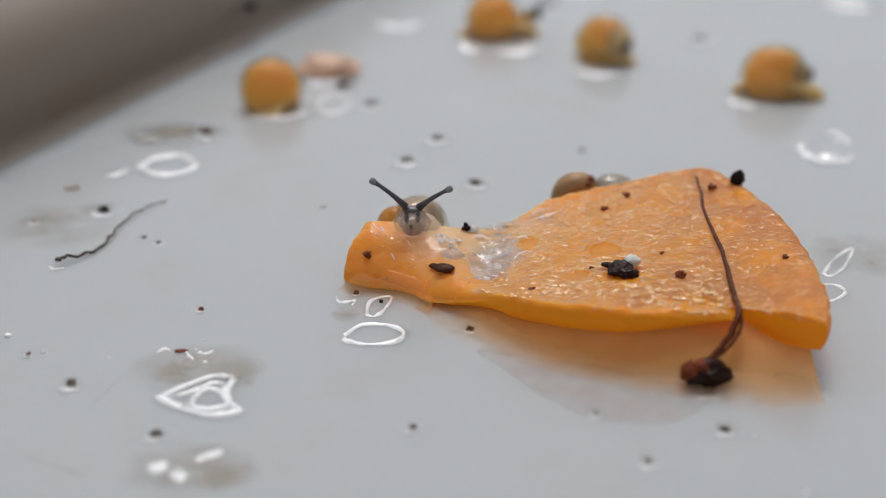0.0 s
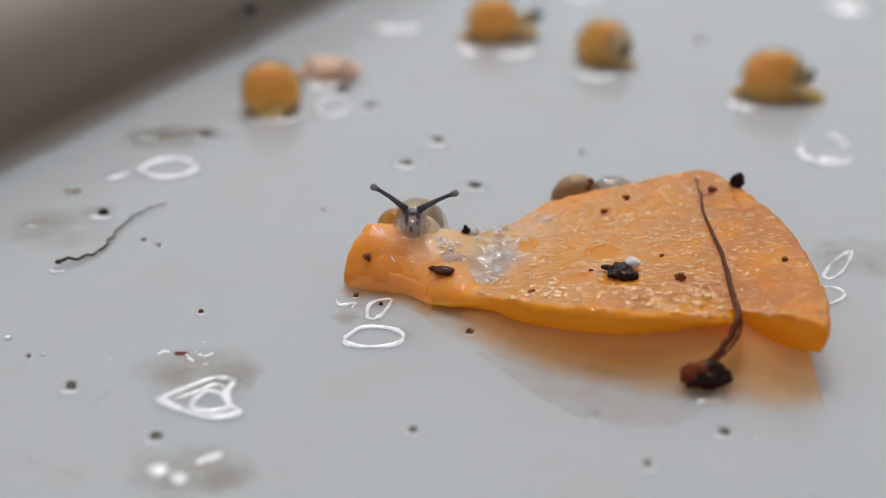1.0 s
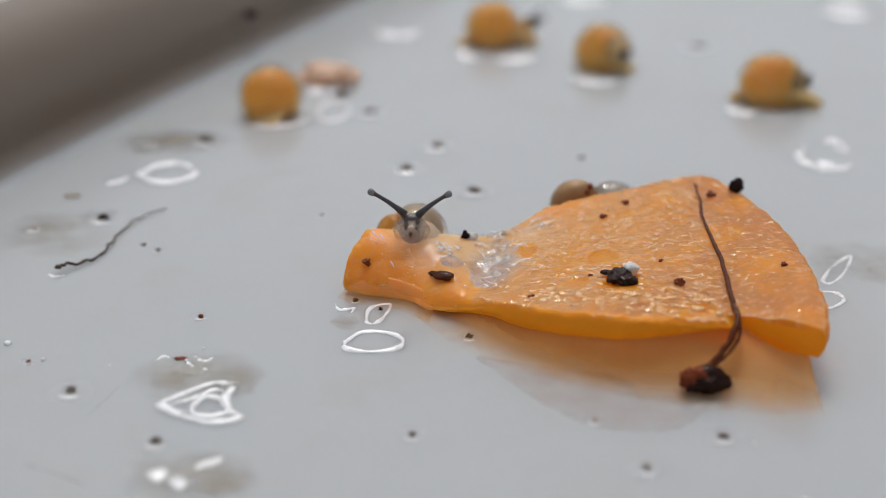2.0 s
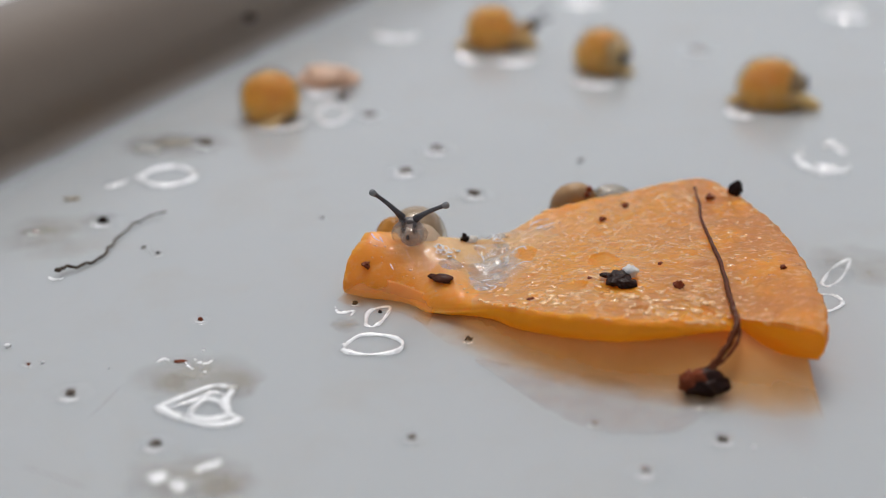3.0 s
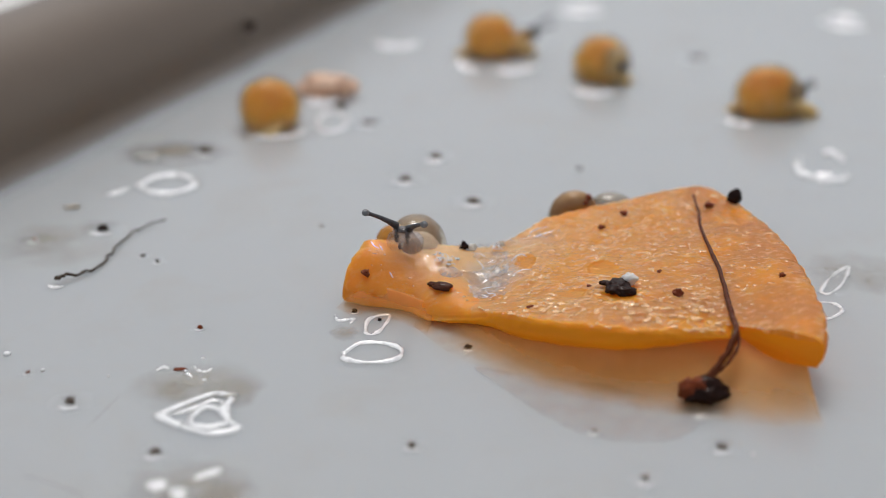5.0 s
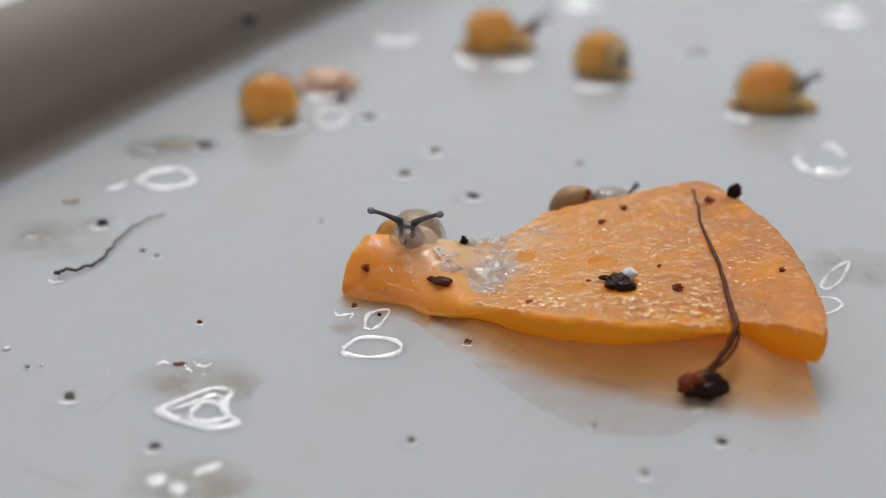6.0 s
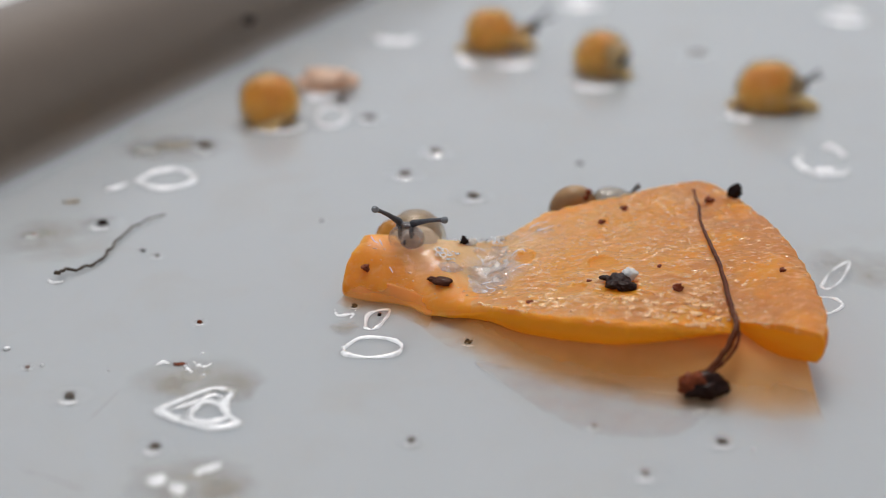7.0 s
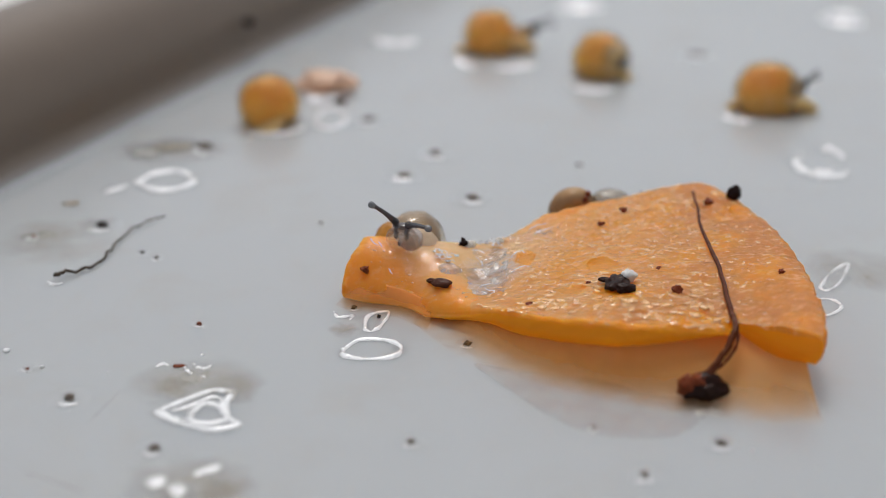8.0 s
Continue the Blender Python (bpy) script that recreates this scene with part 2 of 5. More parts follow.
def thin_glass_material():
    """The clear front of a very young shell, filled with pale fluid that bends the light a little."""
    m = Nodes("clear_young_shell")
    m.set(color=m.mix(m.noise(0.9, 3.0), (0.94, 0.86, 0.72), (0.98, 0.94, 0.86)), rough=0.02, clear=1.0, ior=1.2, coat=0.6, coat_rough=0.03)
    m.bump(m.noise(2.2, 2.0), 0.04, 0.4)
    return m.mat


def skin_material(name, dark, light, sss=0.6, rough=0.24, through_light=0.0):
    m = Nodes(name)
    m.set(color=m.mix(m.noise(3.0, 4.0, 0.65), dark, light), rough=rough, sss=sss, radius=(0.6, 0.45, 0.35), sss_scale=MM, ior=1.38)
    m.bump(m.cells(6.5), 0.05, 0.6)
    if through_light:
        m.glow_through(through_light, light)
    return m.mat


def soil_material(name, dark, light, rough=0.4):
    m = Nodes(name)
    m.set(color=m.mix(m.noise(3.5, 5.0, 0.7), dark, light), rough=rough, gloss=0.05, coat=0.16, coat_rough=0.08)
    m.bump(m.noise(6.0, 4.0, 0.7), 0.05, 0.7)
    return m.mat


def water_material():
    """Clear water: see-through with a gloss that follows Fresnel."""
    m = Nodes("clear_water")
    facing = m.add("ShaderNodeLayerWeight")
    facing.inputs["Blend"].default_value = 0.5
    power = m.add("ShaderNodeMath", operation="POWER")
    m.link(facing.outputs["Facing"], power.inputs[0])
    power.inputs[1].default_value = 5.0
    schlick = m.add("ShaderNodeMath", operation="MULTIPLY_ADD")
    m.link(power.outputs[0], schlick.inputs[0])
    schlick.inputs[1].default_value, schlick.inputs[2].default_value = 0.9, 0.03
    clear = m.add("ShaderNodeBsdfTransparent")
    clear.inputs[0].default_value = (0.99, 0.99, 0.99, 1)
    gloss = m.add("ShaderNodeBsdfGlossy")
    gloss.inputs["Roughness"].default_value = 0.1
    both = m.add("ShaderNodeMixShader")
    m.link(schlick.outputs[0], both.inputs[0])
    m.link(clear.outputs[0], both.inputs[1])
    m.link(gloss.outputs[0], both.inputs[2])
    m.link(both.outputs[0], m.out.inputs["Surface"])
    return m.mat


def glint_white_material():
    """White for painted highlights on water, unevenly see-through."""
    m = Nodes("glint_white")
    m.set(color=m.mix(m.noise(2.5, 4.0), (0.86, 0.87, 0.87), (0.93, 0.93, 0.93)), rough=0.12, ior=1.4, sss=0.5, radius=(0.5, 0.5, 0.5), sss_scale=MM, coat=1.0, coat_rough=0.1)
    m.bump(m.noise(3.0, 3.0), 0.06, 0.7)
    m.veil(m.ramp(m.noise(1.1, 4.0, 0.6), (0.30, (0.6,)), (0.48, (1.0,))), (1.0, 1.0, 1.0), 0.08, 1.4)
    return m.mat


def gleam_slime_material():
    """Half see-through slime, whitened for the sky's gleam and the floor behind."""
    m = Nodes("slime_with_painted_gleam")
    m.set(color=m.mix(m.noise(1.5, 4.0), (0.56, 0.53, 0.48), (0.74, 0.72, 0.68)), rough=0.2, ior=1.4)
    m.bump(m.noise(1.1, 1.0), 0.16, 1.0)
    m.veil(m.ramp(m.noise(0.9, 4.0), (0.36, (0.03,)), (0.62, (0.5,))), (1.0, 1.0, 1.0), 0.1, 1.36)
    return m.mat


def stain_material(name="beige_film", dark=(0.38, 0.345, 0.28), light=(0.45, 0.42, 0.36)):
    """A thin beige film, uneven, through which the floor shows."""
    m = Nodes(name)
    m.set(color=m.mix(m.noise(0.8, 4.0), dark, light), rough=0.4, coat=0.7, coat_rough=0.08)
    apart = m.add("ShaderNodeSeparateXYZ")
    m.link(m.place, apart.inputs[0])
    scaled = m.add("ShaderNodeMath", operation="MULTIPLY_ADD")
    m.link(apart.outputs[2], scaled.inputs[0])
    scaled.inputs[1].default_value, scaled.inputs[2].default_value = 26.0, -26.0 * 0.0135
    spread = m.add("ShaderNodeMath", operation="MULTIPLY")
    m.link(scaled.outputs[0], spread.inputs[0])
    m.link(m.ramp(m.noise(0.35, 5.0, 0.65), (0.34, (0.05,)), (0.66, (0.85,))), spread.inputs[1])
    clear = m.add("ShaderNodeBsdfTransparent")
    both = m.add("ShaderNodeMixShader")
    m.link(spread.outputs[0], both.inputs[0])
    m.link(clear.outputs[0], both.inputs[1])
    m.link(m.shader.outputs[0], both.inputs[2])
    m.link(both.outputs[0], m.out.inputs["Surface"])
    return m.mat


def film_material():
    m = Nodes("pinkish_juice_film")
    m.set(color=m.mix(m.noise(0.7, 4.0), (0.52, 0.43, 0.39), (0.58, 0.50, 0.46)), rough=0.3, ior=1.34)
    m.veil(m.ramp(m.noise(0.5, 4.0), (0.35, (0.06,)), (0.65, (0.30,))), (1.0, 1.0, 1.0), 0.15, 1.1)
    return m.mat


def wall_fade_material():
    """Floor tone painted as the fillet's soft shading, full at the wall's foot and gone a few millimetres up."""
    m = Nodes("painted_wall_fade")
    m.set(color=m.mix(m.noise(0.3, 4.0), (0.36, 0.375, 0.385), (0.40, 0.41, 0.415)), rough=0.5, gloss=0.25)
    apart = m.add("ShaderNodeSeparateXYZ")
    m.link(m.place, apart.inputs[0])
    patchy = m.add("ShaderNodeMath", operation="MULTIPLY_ADD")
    m.link(m.noise(0.12, 3.0, 0.5), patchy.inputs[0])
    patchy.inputs[1].default_value = 0.12
    m.link(m.scaled(apart.outputs[2], 0.3), patchy.inputs[2])
    clear = m.add("ShaderNodeBsdfTransparent")
    both = m.add("ShaderNodeMixShader")
    m.link(m.ramp(patchy.outputs[0], (0.10, (1.0,)), (0.18, (0.62,)), (0.27, (0.28,)), (0.39, (0.07,)), (0.5, (0.0,))), both.inputs[0])
    m.link(clear.outputs[0], both.inputs[1])
    m.link(m.shader.outputs[0], both.inputs[2])
    m.link(both.outputs[0], m.out.inputs["Surface"])
    return m.mat


def slime_material(name, dark, light):
    m = Nodes(name)
    m.set(color=m.mix(m.noise(0.9, 4.0), dark, light), rough=0.12,
          clear=0.2, ior=1.34, coat=0.4)
    m.bump(m.noise(1.6, 3.0), 0.15, 0.6)
    m.glow_through(0.45, light)
    return m.mat


FLOOR, WALL, TABLE = floor_material(), wall_material(), table_material()
CARROT_TOP, CARROT_SIDE = carrot_top_material(), carrot_side_material()
CARROT_WET = carrot_top_material("smooth_wet_carrot_flesh", 0.09, 0.04, 0.9, 0.2, 1.0)
# lighter, more see-through copy of the side, brightening the shaded underside
CARROT_UNDER_LIT = carrot_side_material("brightened_carrot_underside", (0.97, 0.42, 0.03), (0.99, 0.50, 0.06), 0.8)
CARROT_CRUMB = carrot_crumb_material()
JUICE_REFLECTION = juice_reflection_material()
CARROT_RIND = carrot_side_material("carrot_rind", (0.80, 0.27, 0.03), (0.86, 0.35, 0.07), 0.4)
BODY_AMBER = amber_body_material()
SHELL_THIN = thin_glass_material()
SHELL_PALE = shell_material("pale_translucent_shell", (0.48, 0.41, 0.32), (0.72, 0.66, 0.57), 0.85, 0.15)
SHELL_BROWN = shell_material("brown_translucent_shell", (0.40, 0.22, 0.09), (0.60, 0.38, 0.19), 0.0, 0.4, 1.3, 0.4)
SHELL_GLASS = glassy_shell_material("glassy_amber_shell", (0.97, 0.90, 0.70), 0.03, 1.5, 0.6, 0.35)
SHELL_BEIGE = shell_material("beige_snail_body", (0.32, 0.22, 0.13), (0.54, 0.42, 0.29), 0.0, 0.25, 1.3, 0.3)
FOOT_GLASS = skin_material("yellowish_wet_foot", (0.90, 0.66, 0.28), (0.96, 0.78, 0.42), 0.0, 0.2, 0.5)
SHELL_SPIRE = shell_material("amber_spire", (0.42, 0.16, 0.015), (0.64, 0.29, 0.045), 0.0, 0.25, 1.3, 0.3)
SHELL_TAWNY = shell_material("tawny_mantle", (0.34, 0.22, 0.10), (0.72, 0.50, 0.22), 0.0, 0.2)
BODY_PALE = skin_material("pale_snail_skin", (0.84, 0.60, 0.28), (0.93, 0.76, 0.48), 0.0, 0.2, 0.72)
BODY_GREY = skin_material("grey_snail_skin", (0.20, 0.17, 0.16), (0.42, 0.36, 0.33), 0.0, 0.2, 0.25)
BODY_GLASS = glassy_shell_material("pinkish_grey_translucent_skin", (0.56, 0.45, 0.38), 0.42, 1.4, 0.3)
HEAD_SKIN = head_skin_material()
MANTLE = skin_material("soft_beige_mantle", (0.62, 0.46, 0.30), (0.76, 0.62, 0.46), 0.3, 0.22, 0.35)
HEAD_DARK = skin_material("dark_grey_snail_head", (0.07, 0.065, 0.07), (0.17, 0.16, 0.165), 0.2)
BROW_GREY = glassy_shell_material("smoky_snail_brow", (0.15, 0.13, 0.135), 0.6)
HORN = skin_material("dark_grey_tentacle_skin", (0.035, 0.038, 0.048), (0.10, 0.103, 0.115), 0.2)
HORN_TIP = skin_material("grey_tentacle_tip", (0.10, 0.11, 0.12), (0.24, 0.25, 0.26), 0.3)
SOIL = soil_material("black_wet_soil", (0.005, 0.002, 0.0015), (0.022, 0.008, 0.005), 0.5)
BROWN = soil_material("red_brown_plant_bit", (0.09, 0.016, 0.006), (0.26, 0.06, 0.02), 0.35)
HUSK = soil_material("glossy_dark_husk", (0.008, 0.003, 0.002), (0.036, 0.012, 0.007), 0.15)
SEED_COAT = soil_material("brown_seed_coat", (0.022, 0.007, 0.004), (0.11, 0.034, 0.018), 0.2)
SPECK = soil_material("grey_brown_speck", (0.05, 0.038, 0.03), (0.17, 0.13, 0.10), 0.4)
ROOT = soil_material("brown_root", (0.04, 0.008, 0.002), (0.14, 0.034, 0.008), 0.3)
FIBRE = soil_material("dark_fibre", (0.016, 0.011, 0.008), (0.10, 0.07, 0.045), 0.35)
WHITE_BIT = soil_material("white_mineral_bit", (0.55, 0.53, 0.50), (0.80, 0.79, 0.77), 0.5)
PINK = skin_material("pink_orange_shred", (0.82, 0.50, 0.32), (0.92, 0.72, 0.56), 0.0, 0.2, 0.3)
WATER, GLINT_WHITE, GLEAM_SLIME, STAIN = water_material(), glint_white_material(), gleam_slime_material(), stain_material()
TAN_STAIN = stain_material("brown_film", (0.28, 0.22, 0.155), (0.37, 0.305, 0.23))
FILM, WALL_FADE = film_material(), wall_fade_material()
SLIME = slime_material("pale_slime", (0.74, 0.72, 0.66), (0.88, 0.87, 0.84))
BROWN_SLIME = slime_material("tan_slime", (0.52, 0.44, 0.33), (0.70, 0.62, 0.50))


# ---- building blocks ----
def finish(name, bm, *materials, smooth=True):
    mesh = bpy.data.meshes.new(name)
    bm.normal_update()
    for f in bm.faces:
        f.smooth = smooth
    bm.to_mesh(mesh)
    bm.free()
    for m in materials:
        mesh.materials.append(m)
    return mesh


def part(name, bm, material, parent, label="", smooth=True):
    many = material if isinstance(material, (list, tuple)) else (material,)
    ob = new(name, finish(name, bm, *many, smooth=smooth))
    ob.parent = parent
    return tagged(ob, label)


def thing(name, bm, material, at, label, category, group="", kind="", turn=0.0, smooth=True):
    many = material if isinstance(material, (list, tuple)) else (material,)
    ob = new(name, finish(name, bm, *many, smooth=smooth))
    ob.matrix_world = pose(at[0] * MM, at[1] * MM, at[2] * MM, 0, 0, turn)
    return tagged(ob, label, category, group, kind)


def sweep(bm, path, radii, sides=12, slot=0, squash=1.0):
    """A tube along points in millimetres, closed at both ends with rounded caps."""
    pts = [Vector(p) for p in path]
    rings, up = [], Vector((0.13, 0.31, 0.94))
    for i, p in enumerate(pts):
        d = (pts[min(i + 1, len(pts) - 1)] - pts[max(i - 1, 0)]).normalized()
        a = d.cross(up).normalized()
        b = a.cross(d).normalized()
        rings.append([bm.verts.new((p + (a * math.cos(k * math.tau / sides) + b * squash * math.sin(k * math.tau / sides)) * radii[i]) * MM)
                      for k in range(sides)])
    for r, s in zip(rings, rings[1:]):
        for k in range(sides):
            f = bm.faces.new((r[k], r[(k + 1) % sides], s[(k + 1) % sides], s[k]))
            f.material_index = slot
    for ring, back in ((rings[0], True), (rings[-1], False)):
        f = bm.faces.new(ring[::-1] if back else ring)
        f.material_index = slot
    return rings


def glide(points, count):
    """Catmull-Rom through points, evenly in parameter."""
    p = [Vector(v) for v in points]
    out = []
    for i in range(count):
        u = i / (count - 1) * (len(p) - 1)
        k = min(int(u), len(p) - 2)
        f = u - k
        a, b, c, d = p[max(k - 1, 0)], p[k], p[k + 1], p[min(k + 2, len(p) - 1)]
        out.append(0.5 * (2 * b + (c - a) * f + (2 * a - 5 * b + 4 * c - d) * f * f + (3 * b - a - 3 * c + d) * f ** 3))
    return out


def lump(bm, centre, size, rough=0.25, freq=1.4, level=2, seed=0.0, slot=0):
    """An uneven rounded body in millimetres."""
    made = bmesh.ops.create_icosphere(bm, subdivisions=level, radius=1.0)["verts"]
    for v in made:
        n = v.co.normalized()
        k = 1 + rough * (noise.noise(n * freq + Vector((seed, seed * 0.7, -seed))) + 0.5 * noise.noise(n * freq * 2.3 + Vector((-seed, 3, seed))))
        v.co = Vector((n.x * size[0] * k + centre[0], n.y * size[1] * k + centre[1], n.z * size[2] * k + centre[2])) * MM
        for f in v.link_faces:
            f.material_index = slot


# ---- tray: floor, wall all round, table under it ----
WALL_DIR = Vector((0.396, 0.918, 0))
WALL_OUT = Vector((-0.918, 0.396, 0))
WALL_AT = Vector((-28.4, 88.8, 0))


def tray_path(inset):
    """The tray's plan, a rounded oblong, moved outwards by inset millimetres."""
    u0, u1, v1, r = -150.0, 150.0, 190.0, 30.0
    out = []
    for cu, cv, a0 in ((u1 - r, r, 90), (u1 - r, v1 - r, 0), (u0 + r, v1 - r, -90), (u0 + r, r, -180)):
        for k in range(13):
            a = radians(a0 - 90 * k / 12)
            out.append((cu + (r + inset) * math.cos(a), cv - (r + inset) * math.sin(a)))
    return [WALL_AT + WALL_DIR * u - WALL_OUT * (v - 2.0) for u, v in out]


def build_tray():
    arc = [(2.4 * math.sin(radians(a)) - 2.3, 2.4 * (1 - math.cos(radians(a)))) for a in range(0, 86, 4)]
    rise = [(0.25, 2.9), (0.5, 3.8), (1.0, 5.0), (1.7, 6.3), (2.6, 7.4), (3.8, 8.3), (5.2, 9.0), (6.8, 9.2), (8.2, 8.8), (8.8, 8.0), (8.6, 7.0)]
    bm = bmesh.new()
    rings = []
    for inset, z in [*((a + 0.03, b) for a, b in arc[8:]), *rise]:
        rings.append([bm.verts.new((p.x * MM, p.y * MM, z * MM)) for p in tray_path(inset)])
    for r, s in zip(rings, rings[1:]):
        n = len(r)
        for k in range(n):
            bm.faces.new((r[k], r[(k + 1) % n], s[(k + 1) % n], s[k]))
    bm.normal_update()
    middle = (WALL_AT - WALL_OUT * 95.0) * MM
    if sum(f.normal.dot(middle - f.calc_center_median()) for f in bm.faces) < 0:
        bmesh.ops.reverse_faces(bm, faces=bm.faces)
    wall = new("wall_west", finish("wall_west", bm, WALL))
    mod = wall.modifiers.new("thickness", "SOLIDIFY")
    mod.thickness, mod.offset = 0.9 * MM, -1.0
    tagged(wall, "taupe plastic tray wall with a rolled rim", "wall", kind="structure")
    bm = bmesh.new()
    # the floor turns up into the wall in a small fillet
    turned = [[bm.verts.new((p.x * MM, p.y * MM, z * MM)) for p in tray_path(inset)] for inset, z in (*arc[:10], (arc[9][0] + 0.4, arc[9][1]))]
    for a, b in zip(turned, turned[1:]):
        for k in range(len(a)):
            bm.faces.new((a[k], a[(k + 1) % len(a)], b[(k + 1) % len(a)], b[k]))
    ring = turned[-1]
    low = [bm.verts.new((p.x * MM, p.y * MM, -0.0100)) for p in tray_path(arc[9][0] + 0.4)]
    bm.faces.new(turned[0])
    bm.faces.new(low[::-1])
    for k in range(len(ring)):
        bm.faces.new((ring[k], low[k], low[(k + 1) % len(ring)], ring[(k + 1) % len(ring)]))
    bmesh.ops.recalc_face_normals(bm, faces=bm.faces)
    tagged(new("floor", finish("floor", bm, FLOOR)), "wet white plastic tray floor with a thin dirty film", "floor", kind="structure")
    # floor-toned veil thinning out up the wall, painted for the fillet's soft shading
    bm = bmesh.new()
    sheet = [[bm.verts.new((p.x * MM, p.y * MM, z * MM)) for p in tray_path(inset - 0.06)] for inset, z in (*arc[6:], *rise[:2])]
    for a, b in zip(sheet, sheet[1:]):
        for k in range(len(a)):
            bm.faces.new((a[k], a[(k + 1) % len(a)], b[(k + 1) % len(a)], b[k]))
    tagged(new("wall_fade", finish("wall_fade", bm, WALL_FADE)), "floor-toned veil up the tray wall, painted for its soft shading", "film", kind="structure")
    bm = bmesh.new()
    bmesh.ops.create_cube(bm, size=1.0, matrix=Matrix.Diagonal((0.7, 0.7, 0.025, 1.0)))
    ground = new("ground", finish("ground", bm, TABLE, smooth=False))
    ground.location = (0.03, 0.12, -0.0104 - 0.0125)
    tagged(ground, "pale plain table top under the tray", "table top", kind="structure")


build_tray()

# ---- carrot slice ----
# plan x, y, height of the upper edge and thickness there, in millimetres
CARROT = (
    (-5.45, 73.5, 2.0, 1.85), (-4.5, 75.25, 2.9, 2.7), (-4.15, 75.75, 3.05, 2.8), (-2.0, 76.2, 2.7, 2.5), (0.3, 76.3, 2.4, 2.2), (2.8, 77.2, 1.9, 1.7), (4.4, 77.8, 2.4, 2.1),
    (6.5, 79.3, 3.0, 2.7), (10.8, 81.6, 3.0, 2.8), (16.0, 84.2, 3.0, 2.8), (18.0, 80.8, 3.1, 2.8), (19.1, 75.0, 3.4, 2.5), (19.3, 69.5, 3.6, 2.2),
    (19.0, 64.6, 3.7, 2.1), (18.55, 62.6, 3.35, 1.75), (17.9, 62.7, 3.25, 1.3), (14.9, 65.0, 2.75, 0.3), (14.2, 64.3, 2.7, 0.35), (11.6, 64.0, 2.95, 0.92), (8.3, 64.2, 3.0, 1.28),
    (4.3, 66.7, 2.3, 1.3), (2.0, 69.1, 1.7, 1.0), (-0.6, 70.7, 1.8, 1.6), (-2.0, 72.2, 1.85, 1.75), (-3.9, 72.7, 2.05, 1.95))
HEART = Vector((6.0, 71.5))
LOBE_RIM = []
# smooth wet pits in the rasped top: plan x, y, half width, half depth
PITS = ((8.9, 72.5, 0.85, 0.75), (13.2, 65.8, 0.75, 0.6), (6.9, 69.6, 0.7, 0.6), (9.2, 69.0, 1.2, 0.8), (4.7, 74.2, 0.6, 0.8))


def carrot_height(x, y):
    """The smooth upper surface of the slice, with the hollow that is eaten into it."""
    total = weight = 0.0
    for cx, cy, z, _ in CARROT:
        w = 1.0 / ((x - cx) ** 2 + (y - cy) ** 2 + 1.5) ** 1.6
        total, weight = total + w * z, weight + w
    hollow = math.exp(-(((x - 2.4) / 1.4) ** 2 + ((y - 73.0) / 2.6) ** 2))
    return total / weight - 0.75 * hollow


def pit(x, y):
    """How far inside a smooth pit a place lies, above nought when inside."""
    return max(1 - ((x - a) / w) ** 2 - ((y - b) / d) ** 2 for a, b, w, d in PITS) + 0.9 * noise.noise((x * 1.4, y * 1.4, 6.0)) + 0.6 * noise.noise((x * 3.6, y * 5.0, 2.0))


def cells(x, y, across, deep, seed):
    """Rounded cell-like bumps, longer across than deep; one at a cell's middle, nought between cells."""
    near = noise.voronoi((x / across, y / deep, seed))[0][0]
    return max(0.0, 1 - (near / 0.62) ** 2)


def carrot_skin(x, y):
    """Height with the rasped relief."""
    worn = min(1.0, max(0.15, (x - 0.5) / 4.0))
    a = noise.noise((x * 1.3, y * 1.3, 0.3)) * 0.08
    rasp = max(0.0, min(1.0, 0.6 + 1.5 * noise.noise((x * 0.45, y * 0.45, 13.0))))
    a += (0.35 + 0.65 * rasp) * 0.07 * cells(x, y, 0.60, 0.36, 2.0) + 0.04 * cells(x, y, 0.36, 0.24, 5.0)
    pits = max(0.0, noise.noise((x * 0.55, y * 0.55, 9.0)) - 0.28) * 0.3
    smooth = min(1.0, max(0.0, pit(x, y) * 2))
    return carrot_height(x, y) + worn * (a - pits) * (1 - smooth) - 0.04 * smooth


def lobe(x, y):
    """How far a place belongs to the soft rounded lobe at the slice's narrow end."""
    return min(1.0, max(0.0, (2.8 - x) / 3.0)) * min(1.0, max(0.0, (75.2 - y) / 1.6))


def lobe_drop(x, y):
    """How much the lobe's rounded shoulder lowers the top there."""
    soft = lobe(x, y)
    if soft <= 0:
        return 0.0
    near = max(0.0, 1 - float(np.hypot(LOBE_RIM[0][:, 0] - x, LOBE_RIM[0][:, 1] - y).min()) / 2.6)
    return soft * (0.75 * near ** 1.6 + 0.65 * (1 - math.sqrt(1 - 0.97 * near ** 5)))


